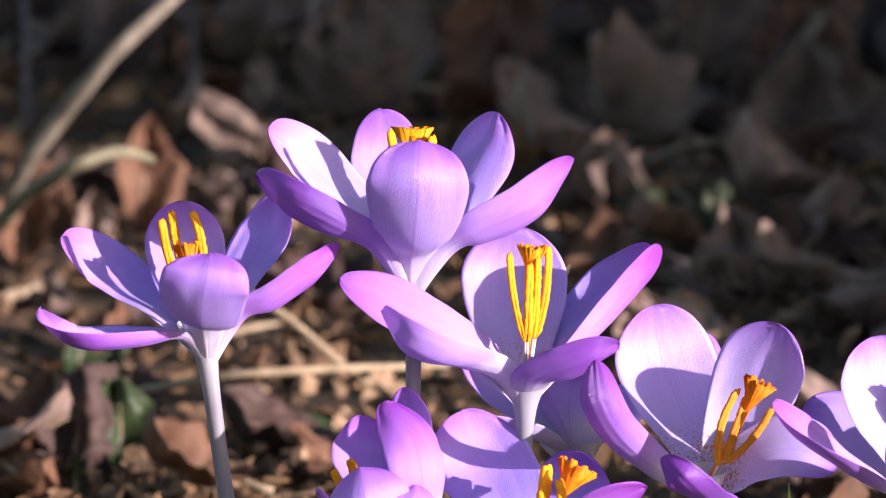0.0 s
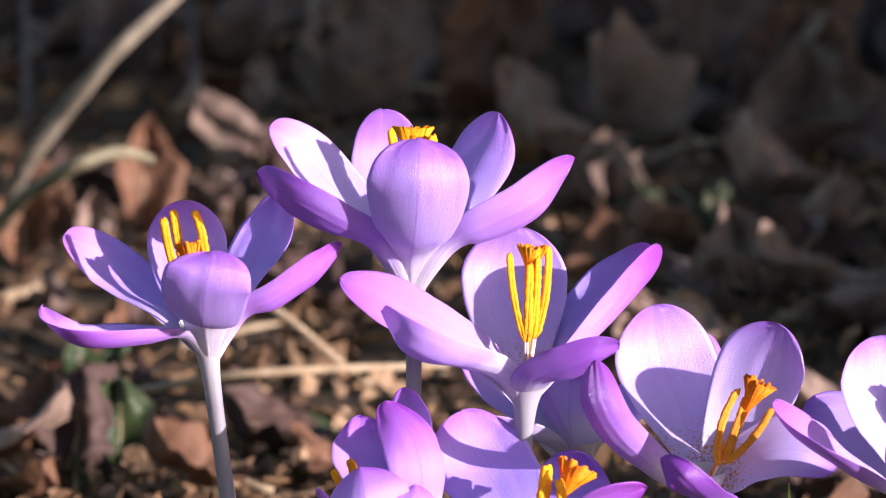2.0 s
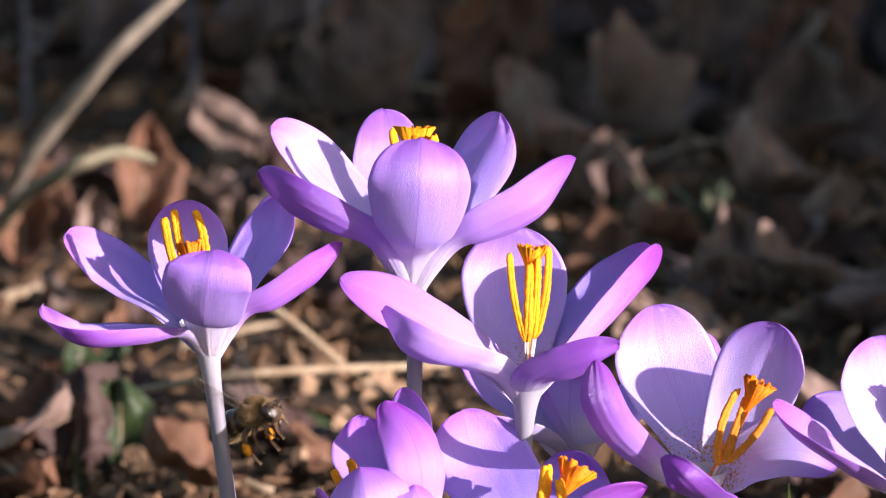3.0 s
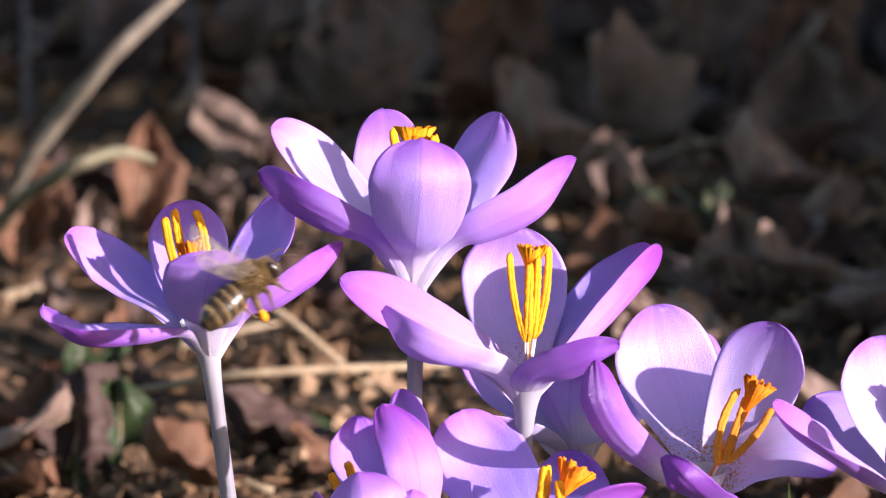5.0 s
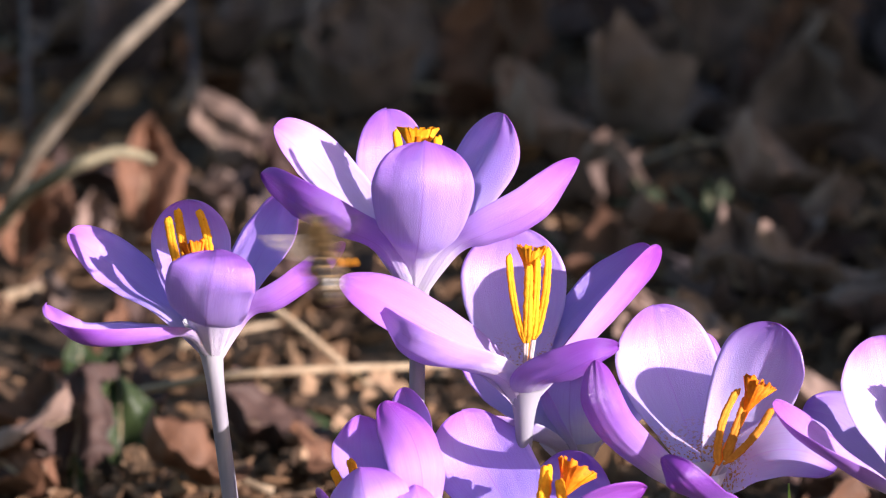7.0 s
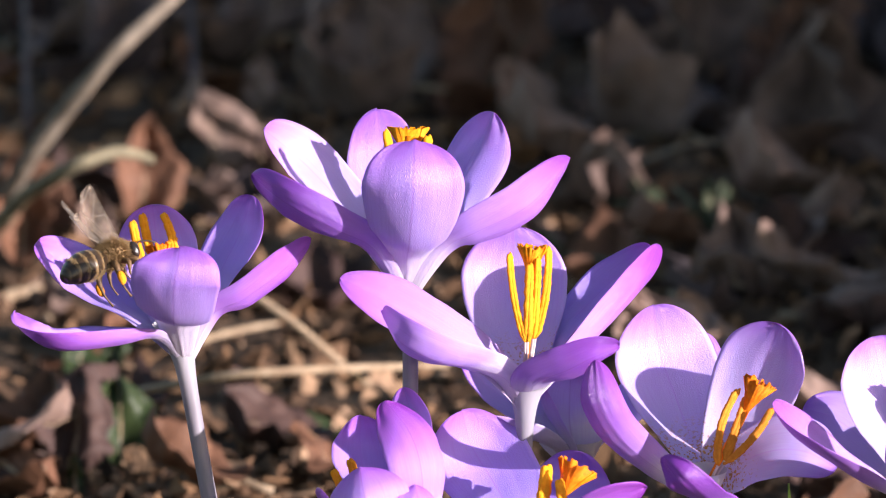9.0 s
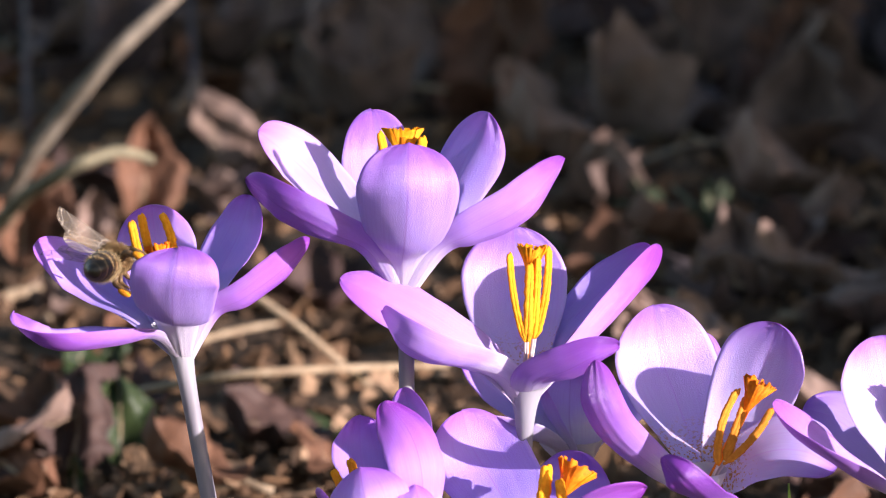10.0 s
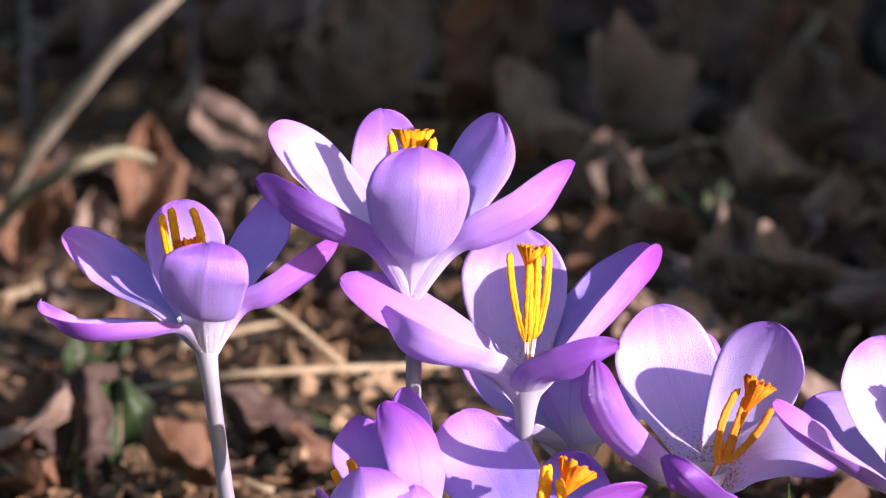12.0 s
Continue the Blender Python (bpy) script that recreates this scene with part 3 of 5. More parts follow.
petal(low_flower, [(-4.8, -15.2, -39.3), (-3.9, -20.0, -37.4), (-3.4, -23.8, -35.1), (-3.2, -25.7, -32.5), (-3.5, -25.0, -29.5)], (1.3, 2.9, 6.0, 6.5, 5.5), (-0.3, 1, 0.3), 0.65, back=OUTER_SOFT, seed=55)
petal(low_flower, [(-5.5, -14.0, -39.2), (-9.0, -14.3, -37.4), (-12.0, -14.6, -35.5), (-14.4, -14.4, -33.5), (-16.2, -13.0, -31.1)], (1.6, 3.6, 7.4, 8.0, 6.8), (0.7, 0.1, 0.6), 0.6, seed=56)
anther(low_flower, (-9.7, -12.0, -33.3), (-12.0, -12.0, -26.9), 1.3, (0, 0, 0), (-5.2, -14.0, -38.2))
anther(low_flower, (-11.5, -15.0, -33.5), (-14.0, -15.0, -28.1), 1.2, (0, 0, 0), (-5.2, -14.0, -38.2))

# the low wide flower in front
front_flower = crocus((10.9, -14.0, -39.3), (0.0109, -0.0138, 0.0), "low wide-open purple crocus with frilled orange stigma", 2.0, 1.3)
petal(front_flower, [(10.4, -12.0, -39.9), (8.9, -6.5, -34.3), (6.1, -1.0, -29.5), (3.7, 0.5, -25.5), (2.5, 0.0, -21.1)], (1.9, 8.6, 12.4, 13.0, 11.0), (0.2, -1, 0.1), 0.35, seed=61)
petal(front_flower, [(11.1, -13.0, -39.9), (14.0, -6.0, -35.1), (16.7, 3.0, -31.9), (17.9, 5.0, -29.4), (18.6, 4.0, -26.9)], (1.9, 7.4, 10.8, 11.4, 10.0), (-0.3, -1, 0.1), 0.45, seed=62)
petal(front_flower, [(11.5, -14.6, -40.2), (14.7, -17.8, -37.3), (18.3, -21.3, -34.4), (22.0, -23.9, -31.7), (25.6, -24.0, -29.8)], (2.0, 4.5, 9.2, 10.0, 8.5), (-0.3, 0.5, 0.8), 0.6, seed=63)
petal(front_flower, [(10.3, -14.6, -40.2), (7.6, -17.8, -39.0), (4.8, -21.3, -37.4), (2.1, -23.9, -35.5), (-0.3, -24.0, -33.0)], (2.0, 4.5, 9.2, 10.0, 8.5), (0.3, 0.5, 0.8), 0.6, seed=64)
petal(front_flower, [(10.9, -15.3, -40.3), (10.8, -21.0, -38.9), (10.7, -26.7, -37.4), (10.6, -30.3, -35.6), (10.6, -30.0, -33.3)], (2.2, 4.9, 10.1, 11.0, 9.3), (0, 1, 0.5), 0.6, back=OUTER_SOFT, seed=65)
petal(front_flower, [(11.0, -12.6, -40.1), (10.9, -7.2, -37.1), (10.8, -1.7, -34.4), (10.7, 2.8, -32.0), (10.5, 5.0, -29.8)], (1.8, 4.0, 8.3, 9.0, 7.6), (0, -1, 0.1), 0.4, seed=66)
anther(front_flower, (12.4, -14.0, -35.3), (13.4, -14.0, -27.6), 1.8, (0, 0, 0), (11.1, -14.0, -39.3))
anther(front_flower, (15.6, -15.0, -35.3), (14.9, -15.0, -29.4), 1.4, (0, 0, 0), (11.3, -14.0, -39.3))
style(front_flower, (11.3, -14.0, -39.3), (16.8, -12.0, -28.8), 3.0)

# the shaded flower at the back of the clump
back_flower = crocus((18.3, 24.0, -28.1), (0.0183, 0.0236, 0.0), "shaded pale crocus at the back of the clump", 2.4, 1.4)
petal(back_flower, [(17.9, 24.6, -28.8), (15.6, 25.7, -25.8), (11.9, 26.3, -22.8), (7.4, 26.0, -19.4), (2.5, 24.0, -15.0)], (1.8, 4.0, 8.3, 9.0, 7.6), (0.4, -0.6, 0.7), 0.5, back=OUTER_PALE, seed=71)
petal(back_flower, [(17.5, 23.4, -29.1), (15.1, 19.5, -26.5), (11.4, 15.9, -24.9), (6.6, 13.0, -23.8), (1.2, 11.0, -22.7)], (1.5, 3.4, 6.9, 7.5, 6.4), (0.15, 0.35, 0.9), 0.6, back=OUTER_PALE, seed=72)
petal(back_flower, [(18.3, 22.7, -29.6), (17.7, 22.0, -26.4), (17.1, 20.5, -23.3), (17.1, 19.5, -19.8), (17.3, 20.0, -16.4)], (3.7, 9.0, 11.4, 11.0, 8.0), (0, 1, 0.2), 0.6, back=OUTER_PALE, seed=73)
petal(back_flower, [(18.1, 23.0, -29.6), (16.5, 20.0, -25.5), (14.6, 18.0, -22.4), (13.5, 17.0, -19.7), (13.0, 17.0, -18.2)], (1.9, 4.0, 5.4, 5.0, 3.0), (0.8, 0.3, 0.3), 0.6, back=OUTER_PALE, seed=74)
petal(back_flower, [(19.0, 24.6, -28.8), (21.3, 25.7, -25.8), (24.3, 26.6, -22.9), (27.8, 26.8, -19.5), (31.3, 26.0, -15.4)], (1.8, 4.0, 8.3, 9.0, 7.6), (-0.4, -0.6, 0.7), 0.5, back=OUTER_PALE, seed=75)
petal(back_flower, [(18.4, 25.3, -28.6), (18.5, 30.7, -25.7), (18.4, 35.7, -22.6), (18.1, 38.6, -19.2), (17.8, 38.0, -15.7)], (1.8, 4.0, 8.3, 9.0, 7.6), (0, -1, 0.2), 0.5, seed=76)


# the tip of a green crocus leaf in the clump
def green_blade(label, foot, top, width):
    foot = Vector(foot)
    b = bed(top)
    bm = bmesh.new()
    pts = [foot.lerp(b, k / 20) + Vector((0.0015 * math.sin(k / 20 * 3.1), 0, 0)) for k in range(21)]
    tube(bm, [p - foot for p in pts], [width / 2000 * (1 - (k / 20) ** 5 * 0.75) for k in range(21)], 8, 0.3)
    ob = link_mesh("crocus_leaf", bm, BLADE)
    ob.location = foot
    return tagged(ob, label, "leaf")


green_blade("narrow bright green crocus leaf among the flowers", (0.0431, -0.0138, 0.0), (44.5, -9.0, -30.2), 1.5)


# ---- ground ----
def ground_height(x, y):
    return 0.006 * noise.noise(Vector((x * 9, y * 9, 0))) + 0.003 * noise.noise(Vector((x * 34, y * 34, 4)))


def spread_axis(near_a, near_b, step, far):
    inner = [near_a + step * k for k in range(int((near_b - near_a) / step) + 1)]
    out, d = [], step
    while d < far:
        d *= 1.6
        out.append(d)
    return [near_a - d for d in out[::-1]] + inner + [inner[-1] + d for d in out]


def build_ground():
    xs, ys = spread_axis(-0.45, 0.45, 0.012, 900), spread_axis(-0.5, 1.6, 0.012, 900)
    bm = bmesh.new()
    rows = [[bm.verts.new((x, y, ground_height(x, y) if abs(x) < 1 and -1 < y < 2.2 else 0.0)) for x in xs] for y in ys]
    for a, b in zip(rows, rows[1:]):
        for j in range(len(xs) - 1):
            bm.faces.new((a[j], a[j + 1], b[j + 1], b[j]))
    tagged(link_mesh("ground", bm, SOIL), "dark brown woodland soil under fallen leaves", "ground", kind="structure")


build_ground()


def dead_leaf(mat, length, width, curl, seed, lobed=0.0, thick=0.0004):
    """The mesh of one dry leaf: a curled blade with a midrib and an uneven margin, its stalk end at the origin."""
    bm = bmesh.new()
    nv, nu = 22, 12
    tops = []
    for lev in (1, -1):
        rows = []
        for i in range(nv + 1):
            v = i / nv
            w = width / 2 * max(math.sin(math.pi * min(v * 0.96 + 0.04, 1)) ** 0.75, 0.04)
            row = []
            for j in range(nu + 1):
                u = -1 + 2 * j / nu
                ww = w * (1 + 0.12 * noise.noise(Vector((v * 15, (1 if u > 0 else -1) * 5 + seed, 8))) + 0.4 * noise.noise(Vector((v * 6, (1 if u > 0 else -1) * 3 + seed, 3))) + lobed * math.sin(v * 22 + seed))
                z = curl * length * (v - 0.5) ** 2 + 0.5 * curl * width * u * u + 0.24 * length * noise.noise(Vector((u * 1.3 + seed, v * 2.4, seed * 0.7)))
                z += 0.055 * length * noise.noise(Vector((u * 2.4 + seed * 1.3, v * 5.2, 2.0)))
                z += 0.035 * length * noise.noise(Vector((u * 4 + seed, v * 9, 1.0))) - 0.03 * width * math.exp(-abs(u) * 9)
                row.append(bm.verts.new((u * ww, v * length, z + lev * thick / 2)))
            rows.append(row)
        tops.append(rows)
    a, b = tops
    for i in range(nv):
        for j in range(nu):
            bm.faces.new((a[i][j], a[i][j + 1], a[i + 1][j + 1], a[i + 1][j]))
            bm.faces.new((b[i][j], b[i + 1][j], b[i + 1][j + 1], b[i][j + 1]))
        bm.faces.new((a[i][0], a[i + 1][0], b[i + 1][0], b[i][0]))
        bm.faces.new((a[i][nu], b[i][nu], b[i + 1][nu], a[i + 1][nu]))
    spine = [(a[i][nu // 2].co + b[i][nu // 2].co) / 2 for i in range(nv + 1)]
    bm.normal_update()
    rib = bmesh.new()
    first = spine[0]
    line = [first + Vector((0.03 * length, -0.25 * length, 0.02 * length)), first + Vector((0.005 * length, -0.12 * length, 0.004 * length))] + spine
    tube(rib, line, [max(0.00075 * (1 - k / len(line)), 0.0002) for k in range(len(line))], 6)
    return bm, rib


def lay_leaf(mat, label, at, length, width, curl, seed, turn, tip_up, roll=0.0, lobed=0.0, rise=0.0):
    blade, rib = dead_leaf(mat, length, width, curl, seed, lobed)
    ob = link_mesh("dead_leaf", blade, mat)
    part("midrib_and_stalk", rib, TWIG, ob)
    rot = Euler((radians(tip_up), radians(roll), radians(turn)), "XYZ").to_matrix()
    low = min((rot @ v.co).z for v in ob.data.vertices)
    x, y = at[0], at[1]
    ob.matrix_world = Matrix.Translation((x, y, ground_height(x, y) - low - 0.002 + rise)) @ rot.to_4x4()
    return tagged(ob, label, "leaf", "fallen leaves")


# the leaves that stand out
lay_leaf(LEAF_RED, "curled red-brown dead leaf leaning on its edge", (-0.0739, 0.5147, 0.0000), 0.030, 0.017, 0.5, 1, 15, 58, 10)
lay_leaf(LEAF_RED, "red-brown dead leaf standing in the litter", (-0.0946, 0.5066, 0.0000), 0.024, 0.017, 0.5, 2, 40, 50, -10)
lay_leaf(LEAF_RED, "rusty dead leaf curled upright", (-0.0973, 0.4527, 0.0000), 0.024, 0.014, 0.6, 3, 5, 62, 0)
lay_leaf(LEAF_TAN, "small tan dead leaf standing upright", (-0.0834, 0.4946, 0.0000), 0.014, 0.009, 0.5, 4, -5, 70, 0)
lay_leaf(LEAF_TAN, "long tan dead leaf with a torn point", (-0.0421, 0.6176, 0.0000), 0.036, 0.018, 0.3, 5, 68, 24, 20, 0.08)
lay_leaf(LEAF_TAN, "small curled tan leaf standing behind", (-0.0526, 0.7120, 0.0000), 0.018, 0.010, 0.5, 17, 0, 60, 0)
lay_leaf(LEAF_TAN, "tan dead leaf lying flat", (-0.0481, 0.5272, 0.0000), 0.028, 0.017, 0.3, 6, 70, 24, 10)
lay_leaf(LEAF_TAN, "brown folded dead leaf", (0.0529, 0.5188, 0.0000), 0.034, 0.022, 0.5, 7, 55, 34, 25)
lay_leaf(LEAF_TAN, "large grey-brown curled oak leaf", (0.0615, 0.6225, 0.0000), 0.046, 0.034, 0.8, 8, 35, 14, 15, 0.12)
lay_leaf(LEAF_MAUVE, "grey-brown crumpled oak leaf", (0.0854, 0.5752, 0.0000), 0.044, 0.032, 0.7, 9, -20, 28, 0, 0.12)
lay_leaf(LEAF_DARK, "dark curled dead leaf", (0.0513, 0.8024, 0.0000), 0.042, 0.034, 0.6, 10, 10, 25, 0, 0.08)
lay_leaf(LEAF_RED, "dull red-brown dead leaf", (0.0128, 0.7648, 0.0000), 0.044, 0.034, 0.5, 11, -15, 45, 0, 0.06)
lay_leaf(LEAF_MAUVE, "grey-brown dead leaf leaning back", (-0.0140, 0.7527, 0.0000), 0.044, 0.034, 0.6, 12, 25, 45, 0, 0.08)
lay_leaf(LEAF_RED, "dull red-brown dead leaf in the shade", (-0.0316, 0.7896, 0.0000), 0.036, 0.024, 0.6, 18, -60, 30, 0, 0.08)
lay_leaf(LEAF_MAUVE, "grey-brown dead leaf in the shade", (0.1104, 0.7408, 0.0000), 0.034, 0.024, 0.6, 19, 15, 45, 0, 0.08)
for k, (label, mat, at, size, turn, up) in enumerate((
        ("mauve-brown oak leaf standing in the shade", LEAF_MAUVE, (0.0786, 0.7648, 0.0000), 0.046, 20, 55), ("grey-brown oak leaf folded on itself", LEAF_MAUVE, (0.0446, 0.7064, 0.0000), 0.040, -50, 35),
        ("pale brown dead leaf in the shade", LEAF_TAN, (0.0346, 0.6374, 0.0000), 0.032, 60, 30), ("pale brown curled oak leaf", LEAF_TAN, (0.0782, 0.6475, 0.0000), 0.044, -75, 30),
        ("mauve-brown dead leaf standing on edge", LEAF_MAUVE, (0.1134, 0.6031, 0.0000), 0.044, 30, 50), ("mauve-brown crumpled dead leaf", LEAF_TAN, (0.0970, 0.5230, 0.0000), 0.036, 75, 28),
        ("red-brown oak leaf in the shade", LEAF_RED, (0.1006, 0.7648, 0.0000), 0.044, -35, 42), ("grey-brown large dead leaf", LEAF_MAUVE, (0.0278, 0.8420, 0.0000), 0.046, 40, 45),
        ("grey-brown dead leaf standing far back", LEAF_MAUVE, (-0.0559, 0.8420, 0.0000), 0.044, -20, 50), ("tan dead leaf standing far back", LEAF_TAN, (0.0725, 0.8840, 0.0000), 0.046, 60, 40),
        ("mauve-brown dead leaf lying in the litter", LEAF_TAN, (0.0431, 0.5752, 0.0000), 0.034, 70, 22), ("pale dead leaf lying in the litter", LEAF_TAN, (0.0719, 0.4601, 0.0000), 0.030, -60, 22))):
    lay_leaf(mat, label, at, size, size * 0.72, 0.6, 60 + k, turn, up, 12 - 5 * (k % 5), 0.1)
lay_leaf(LEAF_DUSK, "tall grey-mauve dead leaf standing behind the branch", (-0.0946, 0.7600, 0.0000), 0.040, 0.024, 0.2, 25, 8, 74, 0)
lay_leaf(LEAF_RED, "dark red-brown dead leaf lying in the shade", (-0.0500, 0.7200, 0.0000), 0.034, 0.022, 0.3, 26, 80, 22, 10)
lay_leaf(LEAF_TAN, "pale brown dead leaf lying in the shade", (0.1000, 0.4000, 0.0000), 0.034, 0.022, 0.3, 27, 80, 16, 0, 0.1)
lay_leaf(LEAF_MAUVE, "mauve-brown dead leaf lying in the shade", (0.0780, 0.3700, 0.0000), 0.030, 0.021, 0.3, 28, -70, 18, 0, 0.1)
lay_leaf(LEAF_TAN, "flat pale dead leaf", (0.0859, 0.4070, 0.0000), 0.034, 0.022, 0.3, 13, 60, 10, 0, 0.1)
lay_leaf(LEAF_DARK, "dark mauve-brown dead leaf leaning upright", (-0.0679, 0.2304, 0.0000), 0.021, 0.014, 0.12, 24, -8, 66, 0)
lay_leaf(LEAF_TAN, "tan dead leaf lying on the soil", (-0.0930, 0.2300, 0.0000), 0.028, 0.019, 0.3, 15, -78, 20, 0, rise=0.004)
lay_leaf(LEAF_RED, "orange-brown dead leaf lying behind the stalk", (-0.0362, 0.2066, 0.0000), 0.021, 0.014, 0.35, 16, 75, 24, 0, rise=0.004)
# this leaf stands in sun; the dark material imitates shade on it
lay_leaf(LEAF_DARK, "dead leaf coloured dark as if shaded, lying behind the stalk", (-0.0233, 0.2527, 0.0000), 0.023, 0.017, 0.4, 20, 70, 26, 0, rise=0.004)
lay_leaf(LEAF_RED, "rusty dead leaf curled on the soil", (-0.0819, 0.3469, 0.0000), 0.022, 0.014, 0.5, 22, -60, 30, 0)
lay_leaf(LEAF_RED, "orange-brown dead leaf lying in the litter", (-0.0148, 0.2222, 0.0000), 0.018, 0.013, 0.4, 23, 60, 25, 0, rise=0.003)
for k, (mat, label, at, turn) in enumerate((
        (LEAF_TAN, "pale brown dead leaf lying behind the clump", (0.0720, 0.3450, 0.0000), 70), (LEAF_MAUVE, "mauve-brown dead leaf lying behind the clump", (0.0900, 0.3250, 0.0000), -60),
        (LEAF_TAN, "pale curled dead leaf lying behind the clump", (0.0800, 0.2900, 0.0000), 95), (LEAF_TAN, "pale brown dead leaf half hidden by the clump", (0.0560, 0.3300, 0.0000), 40))):
    lay_leaf(mat, label, at, 0.028, 0.020, 0.3, 90 + k, turn, 20, 0, 0.08)

rnd = random.Random(21)
for k in range(250):
    y = 0.14 + 1.25 * rnd.random() ** 0.85
    x = (rnd.random() - 0.5) * 0.24 * (0.6 + y) * 1.5
    size = 0.012 + 0.036 * rnd.random() ** 1.2 * min(1, 0.2 + y)
    mat, tint = rnd.choice([(LEAF_RED, "red-brown"), (LEAF_TAN, "tan"), (LEAF_GREY, "grey-brown"), (LEAF_MAUVE, "mauve-brown"), (LEAF_DARK, "dark brown"), (LEAF_DARK, "dark brown"), (LEAF_RED, "red-brown")])
    shape = (size, size * rnd.uniform(0.5, 0.8), rnd.uniform(0.2, 0.9), 300 + k, rnd.uniform(-180, 180), rnd.uniform(0, 32), rnd.uniform(-30, 30), rnd.choice((0, 0.06, 0.12)))
    # the ground under the long stalks stays bare
    if not (-0.045 < x < 0.03 and 0.18 < y < 0.36) and k not in (19, 21, 177):
        lay_leaf(mat, tint + " dry leaf in the woodland litter", (x, y), *shape)


def litter():
    """Crumbs of bark, husks and leaf bits between the leaves."""
    r = random.Random(3)
    verts, faces = [], []
    for k in range(5200):
        y = 0.1 + 1.3 * r.random() ** 1.2
        x = (r.random() - 0.5) * 0.24 * (0.6 + y) * 1.4
        s = (0.0010 + 0.0034 * r.random() ** 2.5) * (1 + 0.3 * y)
        c = Vector((x, y, ground_height(x, y) + s * 0.3))
        rot = Euler((r.uniform(0, 6.3), r.uniform(0, 6.3), r.uniform(0, 6.3))).to_matrix()
        dims = (s * r.uniform(0.6, 1.8), s * r.uniform(0.5, 1.0), s * r.uniform(0.2, 0.7))
        i = len(verts)
        for p in ((1, 0.2, 0), (-1, 0, 0.1), (0, 1, 0.2), (0.1, -1, 0), (0, 0.1, 1), (0.1, 0, -1)):
            verts.append(c + rot @ Vector([p[q] * dims[q] * r.uniform(0.8, 1.2) for q in range(3)]))
        for f in ((0, 2, 4), (2, 1, 4), (1, 3, 4), (3, 0, 4), (2, 0, 5), (1, 2, 5), (3, 1, 5), (0, 3, 5)):
            faces.append([i + q for q in f])
    me = bpy.data.meshes.new("leaf_litter")
    me.from_pydata(verts, [], faces)
    me.materials.append(CRUMB)
    tagged(new("leaf_litter", me), "crumbled bark, husks and leaf scraps on the soil", "litter", kind="stuff")


litter()


def scraps():
    """Torn, curled scraps of dead leaf, too many to count."""
    r = random.Random(11)
    verts, faces = [], []
    for k in range(4200):
        y = 0.08 + 1.3 * r.random() ** 1.7
        x = (r.random() - 0.5) * 0.24 * (0.6 + y) * 1.4
        s = (0.0016 + 0.0042 * r.random() ** 2.0) * (1 + 0.4 * y)
        rot = Euler((r.gauss(0, 0.55), r.gauss(0, 0.55), r.uniform(0, 6.3))).to_matrix()
        c = Vector((x, y, ground_height(x, y) + s * r.uniform(0.2, 0.7)))
        asp, curl = r.uniform(0.22, 0.75), r.uniform(-0.5, 0.9)
        i = len(verts)
        for lev in (0.0, -0.0003):
            for a in range(4):
                for b in range(4):
                    u, v = a / 1.5 - 1, b / 1.5 - 1
                    e = 1 - 0.22 * (u * u * v * v) - 0.45 * max(0.0, v) * abs(u) + r.uniform(-0.22, 0.14)
                    verts.append(c + rot @ Vector((u * s * asp * e, v * s * e, curl * s * asp * u * u * 0.6 + r.uniform(-0.06, 0.06) * s + lev)))
        for a in range(3):
            for b in range(3):
                q = i + a * 4 + b
                faces.append((q, q + 4, q + 5, q + 1))
                faces.append((q + 16, q + 17, q + 21, q + 20))
        rim = [0, 1, 2, 3, 7, 11, 15, 14, 13, 12, 8, 4]
        for a, b in zip(rim, rim[1:] + rim[:1]):
            faces.append((i + a, i + b, i + b + 16, i + a + 16))
    me = bpy.data.meshes.new("leaf_scraps")
    me.from_pydata(verts, [], faces)
    me.materials.append(CRUMB)
    tagged(new("leaf_scraps", me), "torn brown scraps of dead leaves on the soil", "litter", kind="stuff")


scraps()


def twig(label, pts, r0, r1, mat=None, name="twig", seed=0):
    bm = bmesh.new()
    line = smooth_line(pts, 36)
    n = len(line)
    line = [p + Vector((noise.noise(p * 60 + Vector((seed, 0, 0))), 0, noise.noise(p * 60 + Vector((0, seed, 9))))) * r0 * 0.25 for p in line]
    tube(bm, line, [(r0 + (r1 - r0) * k / (n - 1)) * (1 + 0.18 * noise.noise(line[k] * 140 + Vector((seed, 1, 2)))) for k in range(n)], 10)
    o = line[0].copy()
    for v in bm.verts:
        v.co -= o
    ob = link_mesh(name, bm, mat or TWIG)
    ob.location = o
    return tagged(ob, label, "twig", "fallen twigs")


branch = twig("pale bare branch slanting up out of the litter", [(-0.1065, 0.4679, 0.0060), (-0.0968, 0.4516, 0.0240), (-0.0884, 0.4461, 0.0360), (-0.0747, 0.4384, 0.0520), (-0.0589, 0.4561, 0.0660)], 0.0024, 0.0017, BARK, "branch", 1)
arched = twig("pale arched side twig", [(-0.1025, 0.4355, 0.0120), (-0.0949, 0.4160, 0.0220), (-0.0860, 0.3902, 0.0310), (-0.0782, 0.3813, 0.0360), (-0.0706, 0.3859, 0.0380), (-0.0668, 0.3905, 0.0370), (-0.0636, 0.3980, 0.0345)], 0.0021, 0.0010, TWIG_DULL, "side_twig", 2)
for key in ("category", "group"):
    if key in arched:
        del arched[key]
arched.parent = branch
arched.location -= branch.location
twig("long straw-coloured dry stalk lying across the litter", [(-0.0603, 0.2657, 0.0100), (-0.0426, 0.2477, 0.0170), (-0.0258, 0.2496, 0.0180), (0.0007, 0.2841, 0.0120)], 0.0009, 0.0007, TWIG, "dry_stalk", 3)
